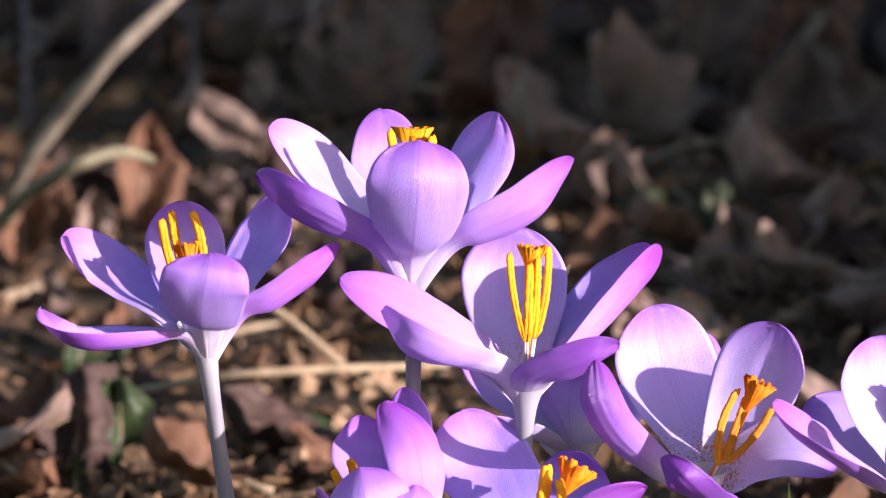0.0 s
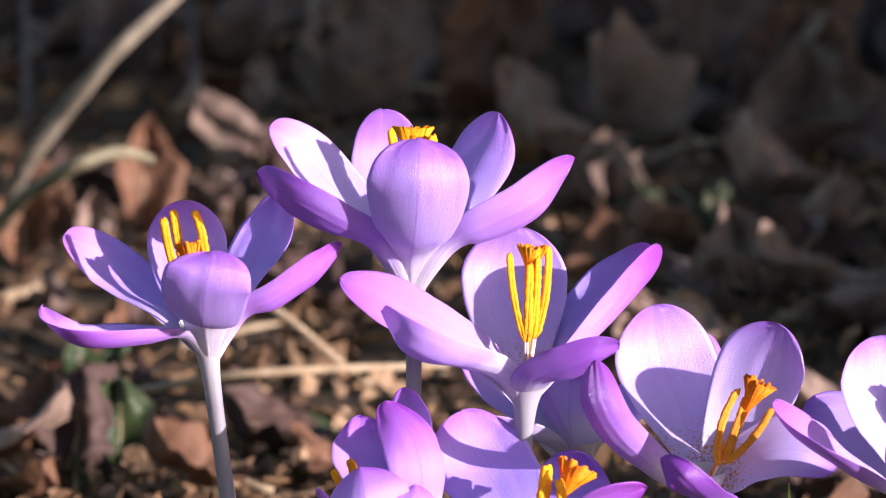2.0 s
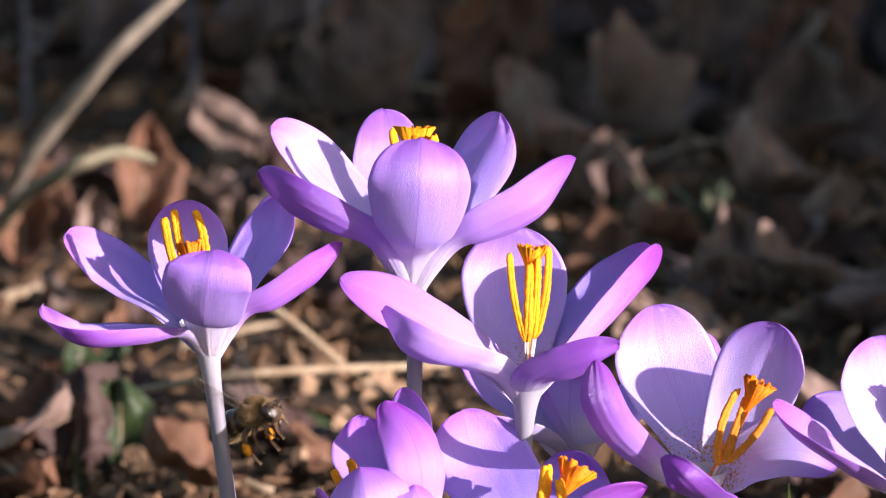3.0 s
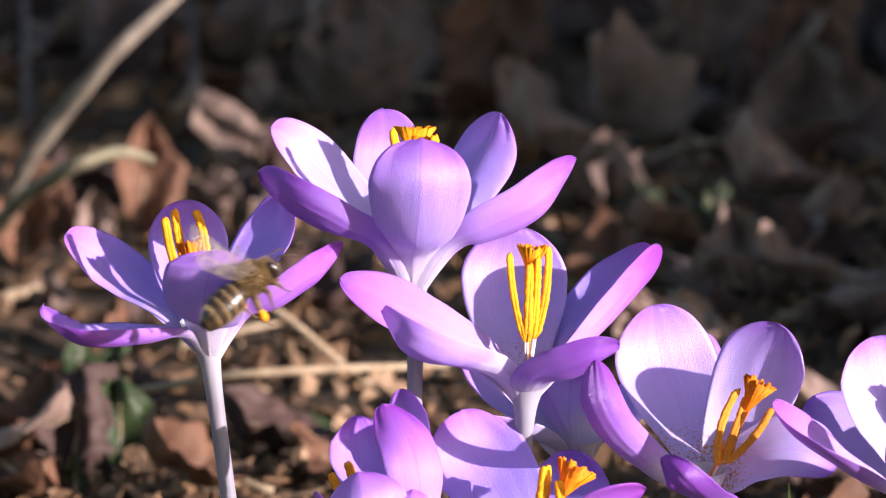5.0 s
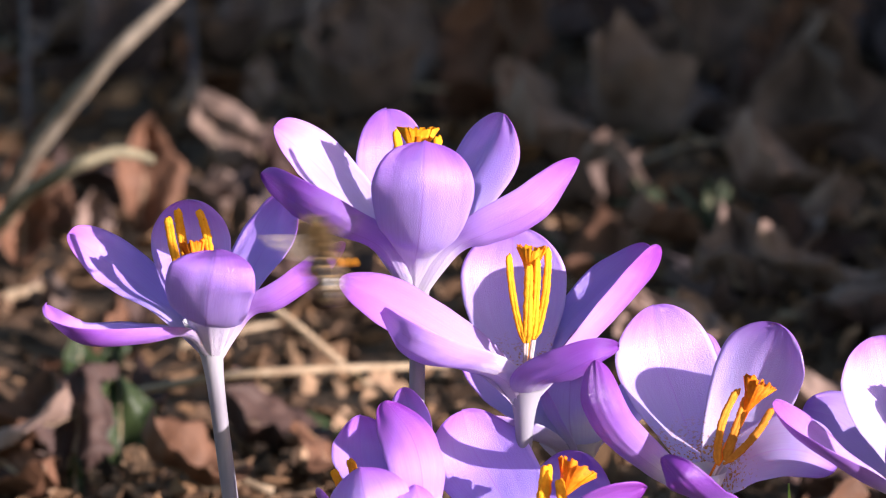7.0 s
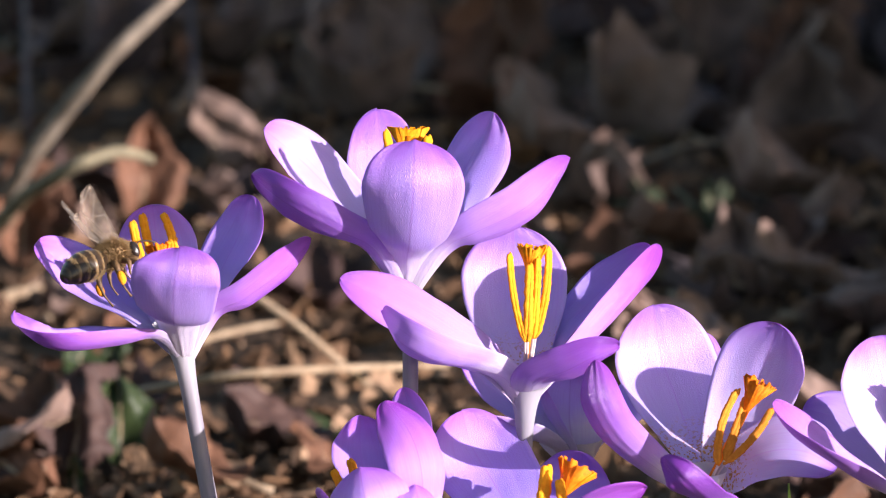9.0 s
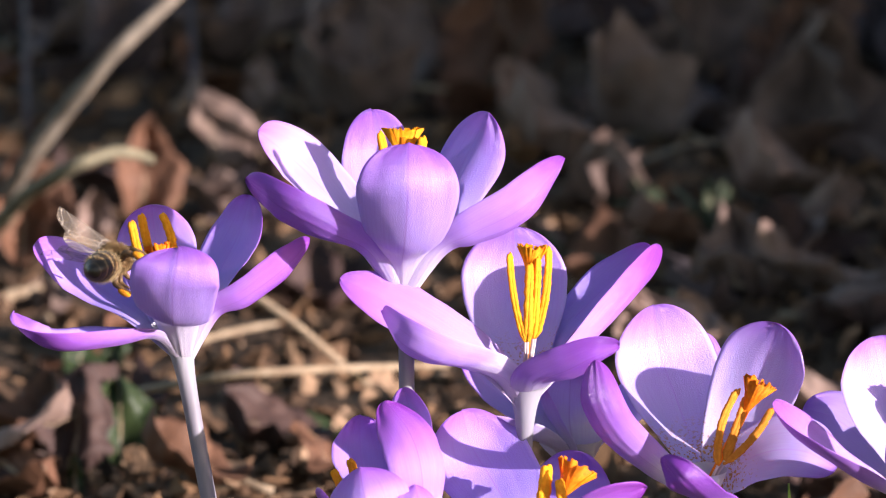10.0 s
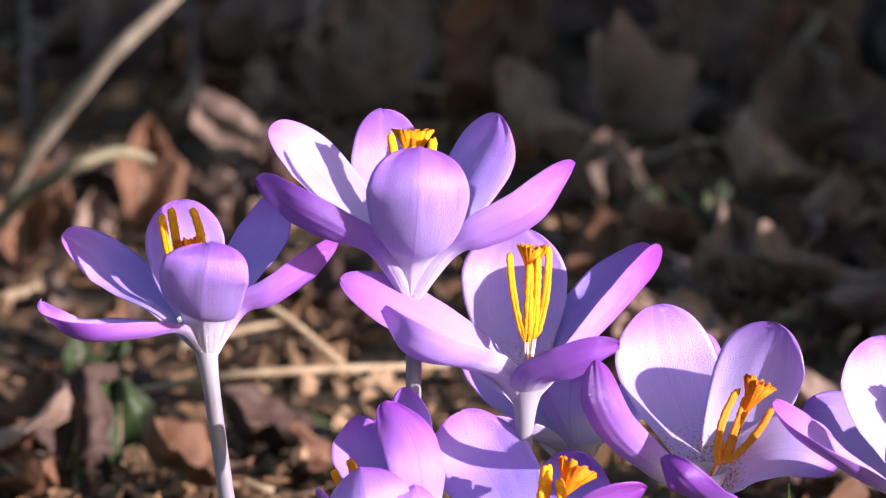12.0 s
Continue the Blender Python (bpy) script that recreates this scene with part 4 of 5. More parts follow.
twig("straw-coloured twig lying slantwise", [(-0.0391, 0.2895, 0.0260), (-0.0291, 0.2856, 0.0200), (-0.0214, 0.2869, 0.0130), (-0.0149, 0.2946, 0.0060)], 0.0008, 0.0008, TWIG, "dry_stalk", 4)
twig("short dry twig in the litter", [(-0.0987, 0.3873, 0.0050), (-0.0919, 0.3933, 0.0060), (-0.0878, 0.4109, 0.0040)], 0.0013, 0.0010, TWIG, "twig", 5)
twig("thin dry twig among the dark leaves", [(0.0640, 0.4300, 0.0100), (0.0710, 0.4480, 0.0120), (0.0820, 0.4720, 0.0120), (0.0926, 0.4740, 0.0120)], 0.0008, 0.0006, BARK, "twig", 6)
twig("thin dry stalk lying in the litter", [(-0.0542, 0.3386, 0.0050), (-0.0452, 0.3469, 0.0060), (-0.0354, 0.3685, 0.0040)], 0.0009, 0.0006, TWIG, "dry_stalk", 7)
twig("short straw-coloured stalk on the soil", [(-0.0870, 0.2783, 0.0040), (-0.0813, 0.2768, 0.0050), (-0.0773, 0.2933, 0.0040)], 0.0008, 0.0006, TWIG, "dry_stalk", 8)
twig("thin grey stalk standing in the shade", [(-0.1123, 0.6395, 0.0020), (-0.1127, 0.6378, 0.0100), (-0.1175, 0.6906, 0.0200), (-0.1264, 0.7839, 0.0300)], 0.0013, 0.0010, LEAF_GREY, "dry_stalk", 9)
twig("thin grey stalk standing in the shade", [(-0.0708, 0.7038, 0.0020), (-0.0719, 0.7166, 0.0100), (-0.0745, 0.7543, 0.0200), (-0.0763, 0.7839, 0.0300)], 0.0014, 0.0011, LEAF_GREY, "dry_stalk", 10)
twig("thin brown stalk standing in the shade", [(-0.0367, 0.7385, 0.0020), (-0.0378, 0.7410, 0.0100), (-0.0381, 0.7543, 0.0200), (-0.0395, 0.7839, 0.0300)], 0.0012, 0.0010, LEAF_TAN, "dry_stalk", 11)

twig("thin greenish grass stem lying in the shade", [(0.0416, 0.5141, 0.0060), (0.0557, 0.4801, 0.0100), (0.0710, 0.4781, 0.0060)], 0.0006, 0.0004, DULL_GREEN, "grass_stem", 12)
twig("thin greenish grass stem lying behind the clump", [(0.0280, 0.4455, 0.0050), (0.0405, 0.4171, 0.0080), (0.0530, 0.4132, 0.0050)], 0.0006, 0.0004, DULL_GREEN, "grass_stem", 13)
twig("thin green grass blade standing in the shade", [(0.0640, 0.4787, 0.0040), (0.0588, 0.4523, 0.0140), (0.0533, 0.4659, 0.0180)], 0.0008, 0.0003, DULL_GREEN, "grass_stem", 14)
twig("thin green grass blade standing among the leaves", [(0.0110, 0.7149, 0.0040), (0.0190, 0.7236, 0.0120), (0.0246, 0.7305, 0.0200)], 0.0010, 0.0004, DULL_GREEN, "grass_stem", 15)
twig("thin dry stalk lying over the dark leaves", [(0.0473, 0.5715, 0.0050), (0.0614, 0.5642, 0.0120), (0.0811, 0.6000, 0.0080)], 0.0007, 0.0005, BARK, "dry_stalk", 16)
twig("thin dry stalk leaning in the shade", [(0.0978, 0.7289, 0.0050), (0.1081, 0.7359, 0.0140), (0.1137, 0.7814, 0.0200)], 0.0009, 0.0006, BARK, "dry_stalk", 17)


def sprig(label, at, length, width, seed, turn, tip_up):
    ob = lay_leaf(GREEN, label, at, length, width, 0.2, seed, turn, tip_up)
    ob.name = "green_leaf"
    ob["group"] = "green leaves in the litter"
    return ob


sprig("dark green living leaf lying in the litter", (-0.0591, 0.2416, 0.0000), 0.020, 0.015, 42, 10, 52)
sprig("small green leaf in the litter", (-0.0726, 0.3259, 0.0000), 0.013, 0.009, 32, 20, 50)
sprig("small green leaf in the litter", (-0.0696, 0.3322, 0.0000), 0.013, 0.006, 33, -30, 55)
sprig("small green leaf behind the low flower", (-0.0199, 0.2675, 0.0000), 0.009, 0.006, 34, 60, 30)
for at, length, seed, turn in (((0.0558, 0.5082, 0.0000), 0.018, 35, 50), ((0.0625, 0.5050, 0.0000), 0.016, 36, -40), ((0.0670, 0.4986, 0.0000), 0.017, 43, 15), ((0.0322, 0.4527, 0.0000), 0.016, 44, 75)):
    blade = sprig("dull green narrow leaf among the dark leaves", at, length, 0.005, seed, turn, 45)
    blade.data.materials[0] = DULL_GREEN
sprig("small green leaf in the shade", (0.0134, 0.7349, 0.0000), 0.022, 0.012, 37, 10, 50)
sprig("fresh green shoot tip in the litter", (-0.0664, 0.2177, 0.0000), 0.010, 0.003, 38, 5, 70)
sprig("small green leaf in the shade", (-0.1301, 0.8558, 0.0000), 0.02, 0.012, 39, 80, 20)


# ---- unseen log added beside the bed; keeps low sun off litter behind the clump ----
def log():
    bm = bmesh.new()
    pts = [Vector((0.190 + 0.05 * k / 30 + 0.004 * math.sin(k * 0.8), 0.26 + 0.59 * k / 30, 0.022 + 0.003 * math.sin(k * 0.5))) for k in range(31)]
    tube(bm, pts, [0.026 + 0.003 * math.sin(k * 1.3) for k in range(31)], 20)
    bm.normal_update()
    for v in bm.verts:
        v.co += v.normal * 0.004 * noise.noise(Vector((v.co.x * 90, v.co.y * 25, v.co.z * 90)))
    for v in bm.verts:
        v.co -= Vector((0.2, 0.6, 0))
    ob = link_mesh("log", bm, BARK)
    ob.location = (0.2, 0.6, 0)
    return tagged(ob, "unseen grey-brown log added to shade the litter", "log")


log()


# ---- unseen bare trees added beyond the flower bed to lay shade on the litter ----
def added_shade_tree(label, x, y, radius, height, seed):
    """A trunk with a flared foot, and bare forking limbs high up."""
    rnd = random.Random(seed)
    tree = new("tree", None)
    tree.location = (x, y, 0)
    tagged(tree, label, "tree")
    spine = [Vector((0.3 * radius * noise.noise(Vector((k * 0.3, seed, 0))) * k / 24, 0.3 * radius * noise.noise(Vector((k * 0.3, 0, seed))) * k / 24, -0.02 + height * k / 24)) for k in range(25)]
    bm = bmesh.new()
    tube(bm, spine, [radius * (1 - 0.93 * (k / 24) ** 1.3 + 0.4 * math.exp(-k * 1.1)) for k in range(25)], 28)
    for v in bm.verts:
        v.co += Vector((v.co.x, v.co.y, 0)) * 0.12 * noise.noise(Vector((v.co.x * 6 / radius, v.co.y * 6 / radius, v.co.z * 2)))
    part("trunk", bm, BARK, tree)
    for k in range(14):
        at = 0.42 + 0.54 * k / 13
        foot = spine[int(at * 24)]
        way = 2.4 * k + rnd.uniform(-0.3, 0.3)
        reach = height * (0.42 - 0.30 * at) * rnd.uniform(0.8, 1.2)
        out = Vector((math.cos(way), math.sin(way), 0.55 + 0.6 * at))
        thick = radius * (1 - 0.93 * at ** 1.3) * 0.5
        bm = bmesh.new()
        pts = [foot + out * reach * t + Vector((0, 0, 0.18 * reach * t * t)) + 0.06 * reach * t * Vector((noise.noise(Vector((t * 3, k, seed))), noise.noise(Vector((k, t * 3, seed))), 0)) for t in (j / 8 for j in range(9))]
        tube(bm, pts, [thick * (1 - 0.85 * j / 8) for j in range(9)], 9)
        for j in (3, 4, 5, 6, 7):
            side = (Vector((rnd.uniform(-1, 1), rnd.uniform(-1, 1), 0.7)) + out * 0.6).normalized()
            ln = reach * rnd.uniform(0.25, 0.45)
            tube(bm, [pts[j] + side * ln * t + Vector((0, 0, 0.15 * ln * t * t)) for t in (0, 0.33, 0.66, 1)], [thick * (1 - 0.85 * j / 8) * f for f in (0.6, 0.42, 0.26, 0.1)], 6)
        part("limb", bm, BARK, tree)
    return tree


added_shade_tree("unseen stout grey-brown bare tree added to shade the litter", 1.3, 0.30, 0.33, 7.0, 1)
added_shade_tree("unseen slim grey-brown bare sapling added to shade the litter", 0.9, 0.093, 0.03, 3.0, 2)


# ---- the honey bee ----
def blob(bm, centre, radii, seg=20, rings=14):
    m = Matrix.Translation(centre) @ Matrix.Diagonal((*radii, 1))
    bmesh.ops.create_uvsphere(bm, u_segments=seg, v_segments=rings, radius=1, matrix=m)


def striped_material():
    m, n, l, b = material("bee_abdomen", 0.35, 0.5)
    ob = n.new("ShaderNodeTexCoord").outputs["Object"]
    sep = n.new("ShaderNodeSeparateXYZ")
    l.new(ob, sep.inputs[0])
    wob = noise_node(n, l, ob, 1500, 3)
    x = math_node(n, l, "ADD", sep.outputs[0], math_node(n, l, "MULTIPLY", math_node(n, l, "SUBTRACT", wob, 0.5), 0.0005))
    k = math_node(n, l, "FRACT", math_node(n, l, "MULTIPLY", math_node(n, l, "ADD", x, 0.0200), 1 / 0.00142))
    r = ramp(n, [(0.0, (0.018, 0.011, 0.006)), (0.60, (0.04, 0.022, 0.010)), (0.70, (0.12, 0.075, 0.032)), (0.88, (0.21, 0.135, 0.062)), (0.96, (0.03, 0.018, 0.009))])
    l.new(k, r.inputs[0])
    tail = ramp(n, [(0.0, (1, 1, 1)), (1.0, (0, 0, 0))])
    l.new(math_node(n, l, "MULTIPLY", math_node(n, l, "ADD", x, 0.0092), 700.0, True), tail.inputs[0])
    l.new(mix_color(n, l, "MIX", tail.outputs[0], r.outputs[0], (0.03, 0.019, 0.010)), b.inputs["Base Color"])
    return m


BEE_BAND = striped_material()
BEE_DARK = plant_material("bee_shell", [(0.3, (0.03, 0.018, 0.01)), (0.7, (0.07, 0.042, 0.022))], 900, 0.35, 0.5)
BEE_FUR = plant_material("bee_fur", [(0.3, (0.23, 0.14, 0.065)), (0.7, (0.42, 0.28, 0.135))], 700, 0.8, 0.2)
BEE_PALE = plant_material("bee_pale_hair", [(0.3, (0.32, 0.22, 0.11)), (0.7, (0.46, 0.35, 0.19))], 700, 0.8, 0.2)
BEE_EYE = plant_material("bee_eye", [(0.3, (0.012, 0.008, 0.006)), (0.7, (0.025, 0.016, 0.012))], 900, 0.15, 0.6)
BEE_LEG = plant_material("bee_leg", [(0.3, (0.05, 0.026, 0.011)), (0.7, (0.16, 0.09, 0.036))], 1500, 0.55, 0.35)
POLLEN = plant_material("orange_pollen", [(0.3, (0.60, 0.20, 0.008)), (0.7, (0.78, 0.32, 0.02))], 2200, 0.8, 0.15, 0.0003)


def pollen_specks(flower, places):
    for k, p in enumerate(places):
        bm = bmesh.new()
        blob(bm, (0, 0, 0), (0.00022, 0.00016, 0.0003 - 0.00004 * (k % 3)), 8, 6)
        for v in bm.verts:
            v.co += bed(p) - flower.location + Vector((1, 1, 1)) * 0.0001 * noise.noise(v.co * 4000 + Vector((k, 0, 0)))
        part("pollen_speck", bm, POLLEN, flower)


pollen_specks(gold_flower, [(9.0, -2.4, -15.9), (9.3, -2.6, -16.6), (9.4, -2.7, -17.2), (9.7, -2.7, -17.9), (8.9, -2.3, -15.2), (9.2, -2.6, -17.5)])
pollen_specks(mid_flower, [(-2.6, -2.4, -3.0), (-2.4, -2.3, -2.7), (-2.9, -2.5, -3.3)])


def wing_material():
    m, n, l, b = material("bee_wing", 0.12, 0.8)
    ob = n.new("ShaderNodeTexCoord").outputs["Object"]
    vein = n.new("ShaderNodeTexVoronoi")
    vein.feature = "DISTANCE_TO_EDGE"
    vein.inputs["Scale"].default_value = 620
    l.new(stretched(n, l, ob, (1.0, 0.55, 1.0)), vein.inputs["Vector"])
    r = ramp(n, [(0.010, (0.55, 0.55, 0.55)), (0.024, (0.12, 0.12, 0.12))])
    l.new(vein.outputs["Distance"], r.inputs[0])
    b.inputs["Base Color"].default_value = (0.38, 0.31, 0.25, 1)
    gl = n.new("ShaderNodeBsdfTransparent")
    gl.inputs["Color"].default_value = (0.97, 0.96, 0.95, 1)
    mx = n.new("ShaderNodeMixShader")
    l.new(r.outputs[0], mx.inputs[0])
    l.new(gl.outputs[0], mx.inputs[1])
    l.new(b.outputs[0], mx.inputs[2])
    l.new(mx.outputs[0], n["Material Output"].inputs["Surface"])
    return m


WING = wing_material()


def fur(parent, name, mat, centre, radii, count, length, seed, label, keep=None):
    """Short hairs standing off an egg-shaped body part, joined into one mesh."""
    r = random.Random(seed)
    verts, faces = [], []
    c = Vector(centre)
    while len(faces) < count * 2:
        z = r.uniform(-1, 1)
        a = r.uniform(0, 2 * math.pi)
        q = math.sqrt(1 - z * z)
        d = Vector((q * math.cos(a), q * math.sin(a), z))
        if keep and not keep(d):
            continue
        p = c + Vector([d[k] * radii[k] for k in range(3)]) * 0.96
        out = Vector([d[k] / radii[k] for k in range(3)]).normalized()
        out = (out + Vector((r.uniform(-0.4, 0.2), r.uniform(-0.35, 0.35), r.uniform(-0.35, 0.35)))).normalized()
        ln = length * r.uniform(0.6, 1.2)
        s = out.orthogonal().normalized() * 0.000034
        s2 = out.cross(s)
        i = len(verts)
        verts += [p - s, p + s, p + out * ln, p - s2, p + s2]
        faces += [(i, i + 1, i + 2), (i + 3, i + 4, i + 2)]
    me = bpy.data.meshes.new(name)
    me.from_pydata(verts, [], faces)
    me.materials.append(mat)
    ob = new(name, me)
    ob.parent = parent
    return tagged(ob, label)


def build_bee():
    b = new("honey_bee", None)
    b.empty_display_size = 0.005
    b.scale = (0.92, 0.92, 0.92)
    tagged(b, "brown furry honey bee with banded abdomen and orange pollen loads", "bee")
    bm = bmesh.new()
    blob(bm, (0, 0, 0), (0.0022, 0.0020, 0.0019))
    thorax = part("thorax", bm, BEE_FUR, b)
    fur(thorax, "fur", BEE_FUR, (0, 0, 0.0001), (0.0023, 0.0021, 0.0020), 5200, 0.00075, 5, "golden-brown thorax fur")
    # abdomen: overlapping rings that taper to the tail
    bm = bmesh.new()
    pts, radii = [], []
    for k in range(43):
        t = k / 42
        x = -0.0019 - 0.0074 * t
        body = (math.sin(math.pi * min(0.14 + t * 0.80, 1.0)) ** 0.62) * 0.00228
        step = ((-x - 0.0019) / 0.00142) % 1.0
        pts.append((x, 0, -0.0004 - 0.0013 * t * t))
        radii.append(max(body * (1 + 0.035 * (step - 0.5)), 0.00012))
    tube(bm, pts, radii, 24, 0.92)
    ab = part("abdomen", bm, BEE_BAND, b, "dark glossy abdomen with pale hair bands")
    fur(ab, "hair_fringe", BEE_PALE, (-0.0052, 0, -0.0008), (0.0036, 0.00206, 0.0019), 1500, 0.0007, 8, "pale abdomen hairs",
        lambda d: ((d.x * 0.0036 + 0.0052 - 0.0052 + 0.02 - 0.0052) / 0.00142) % 1.0 > 0.55 or d.z < -0.5)
    # head
    bm = bmesh.new()
    blob(bm, (0.0029, 0, -0.0005), (0.00105, 0.0017, 0.0016))
    head = part("head", bm, BEE_DARK, b)
    fur(head, "fur", BEE_FUR, (0.0029, 0, -0.0004), (0.0010, 0.0015, 0.0016), 420, 0.0006, 6, "tan face fur", lambda d: abs(d.y) < 0.7)
    for sgn in (1, -1):
        bm = bmesh.new()
        blob(bm, (0.0030, sgn * 0.00125, -0.0003), (0.00075, 0.00062, 0.00125), 14, 10)
        part("eye", bm, BEE_EYE, head, "glossy dark compound eye")
        bm = bmesh.new()
        tube(bm, smooth_line([(0.0037, sgn * 0.0004, -0.0001), (0.0045, sgn * 0.0009, 0.0007), (0.0055, sgn * 0.0014, 0.0004), (0.0066, sgn * 0.0018, -0.0002)], 10), 0.00013, 7)
        part("antenna", bm, BEE_DARK, head)
    bm = bmesh.new()
    tube(bm, [(0.0033, 0, -0.0018), (0.0032, 0, -0.0025), (0.0029, 0, -0.0031)], [0.00035, 0.00025, 0.0001], 8)
    part("mouthparts", bm, BEE_DARK, head)
    # legs
    for sgn in (1, -1):
        for name, line in (("fore_leg", [(0.0013, 0.0010, -0.0012), (0.0022, 0.0020, -0.0018), (0.0027, 0.0020, -0.0032), (0.0034, 0.0019, -0.0042)]),
                           ("middle_leg", [(0.0002, 0.0012, -0.0014), (0.0003, 0.0026, -0.0020), (-0.0001, 0.0026, -0.0038), (0.0004, 0.0026, -0.0054)]),
                           ("hind_leg", [(-0.0012, 0.0010, -0.0014), (-0.0018, 0.0024, -0.0022), (-0.0020, 0.0025, -0.0046), (-0.0012, 0.0024, -0.0068)])):
            bm = bmesh.new()
            pts = smooth_line([(x, sgn * y, z) for x, y, z in line], 15)
            hind = 1.35 if name == "hind_leg" else 1.0
            tube(bm, pts, [hind * 0.92 * (0.00034 + 0.00012 * math.sin(k / 15 * 6.0) - 0.00014 * k / 15) for k in range(16)], 8)
            leg = part(name, bm, BEE_LEG, b)
            if name == "hind_leg":
                bm = bmesh.new()
                blob(bm, (-0.0020, sgn * 0.0029, -0.0040), (0.00062, 0.00052, 0.00105), 12, 8)
                for v in bm.verts:
                    v.co += Vector((1, 1, 1)) * 0.00012 * noise.noise(v.co * 2400)
                part("pollen_load", bm, POLLEN, leg, "orange pollen load")
    return b


def wing(parent, name, hinge, length, chord, sgn, back):
    """One clear wing on its hinge: a thin blade with a stiff front edge."""
    bm = bmesh.new()
    nv, nu = 14, 6
    lv = []
    for lev in (1, -1):
        rows = []
        for i in range(nv + 1):
            v = i / nv
            w = chord * (0.18 + 0.82 * math.sin(math.pi * min(1, 0.06 + v * 0.86)) ** 0.8) * (1 if v < 0.9 else math.sqrt(max(0.05, 1 - ((v - 0.9) / 0.1) ** 2)))
            rows.append([bm.verts.new((-back * v * length - w * j / nu + 0.15 * chord, sgn * v * length, 0.00012 * math.sin(j * 1.9) * v + lev * 0.000012)) for j in range(nu + 1)])
        lv.append(rows)
    a, b = lv
    for i in range(nv):
        for j in range(nu):
            bm.faces.new((a[i][j], a[i][j + 1], a[i + 1][j + 1], a[i + 1][j]))
            bm.faces.new((b[i][j], b[i + 1][j], b[i + 1][j + 1], b[i][j + 1]))
    tube(bm, [a[k][0].co.copy() for k in range(nv + 1)], [0.00007 - 0.00004 * k / nv for k in range(nv + 1)], 6)
    ob = part(name, bm, WING, parent, "clear veined wing")
    ob.location = hinge
    return ob


bee = build_bee()
wings = []
for sgn in (1, -1):
    wings.append((wing(bee, "fore_wing", (0.0004, sgn * 0.0015, 0.0013), 0.0092, 0.0030, sgn, 0.12), sgn, 0.0, Vector((0.0004, sgn * 0.0015, 0.0013))))
    wings.append((wing(bee, "hind_wing", (-0.0006, sgn * 0.0014, 0.0011), 0.0064, 0.0024, sgn, 0.35), sgn, 12.0, Vector((-0.0006, sgn * 0.0014, 0.0011))))


# ---- movement ----
def heading(place, ahead, back_way):
    """The bee's pose: its place in the bed, the way its head points and the way its back looks."""
    f = Vector(ahead).normalized()
    l = Vector(back_way).cross(f).normalized()
    d = f.cross(l)
    turn = Matrix((f, l, d)).transposed()
    return LEAN @ Matrix.Translation(Vector(place) / 1000) @ turn.to_4x4()


def sway(flower, height, rows):
    """A flower rocks about its foot. Rows: seconds, millimetres its head goes across, and millimetres it nods to the front."""
    foot = flower.location.copy()
    walk(flower, [(t, pose(*foot, math.degrees(nod / height), math.degrees(dx / height), 0)) for t, dx, nod in rows])


def flap(part_of_bee, sgn, lag, hinge):
    """A wing beats in flight and lies swept back while the bee feeds."""
    rows = []
    for k in range(720):
        t = (k + 0.5) / 60
        if 8.35 < t < 10.45:
            m = pose(*hinge, sgn * 68, 0, sgn * (38 + lag))
        else:
            m = pose(*hinge, sgn * (14 + 42 * (-1) ** k), 0, sgn * (16 + lag))
        rows.append((t, m))
    rows = [(0.0, rows[0][1])] + rows + [(12.0, rows[-1][1])]
    walk(part_of_bee, rows)


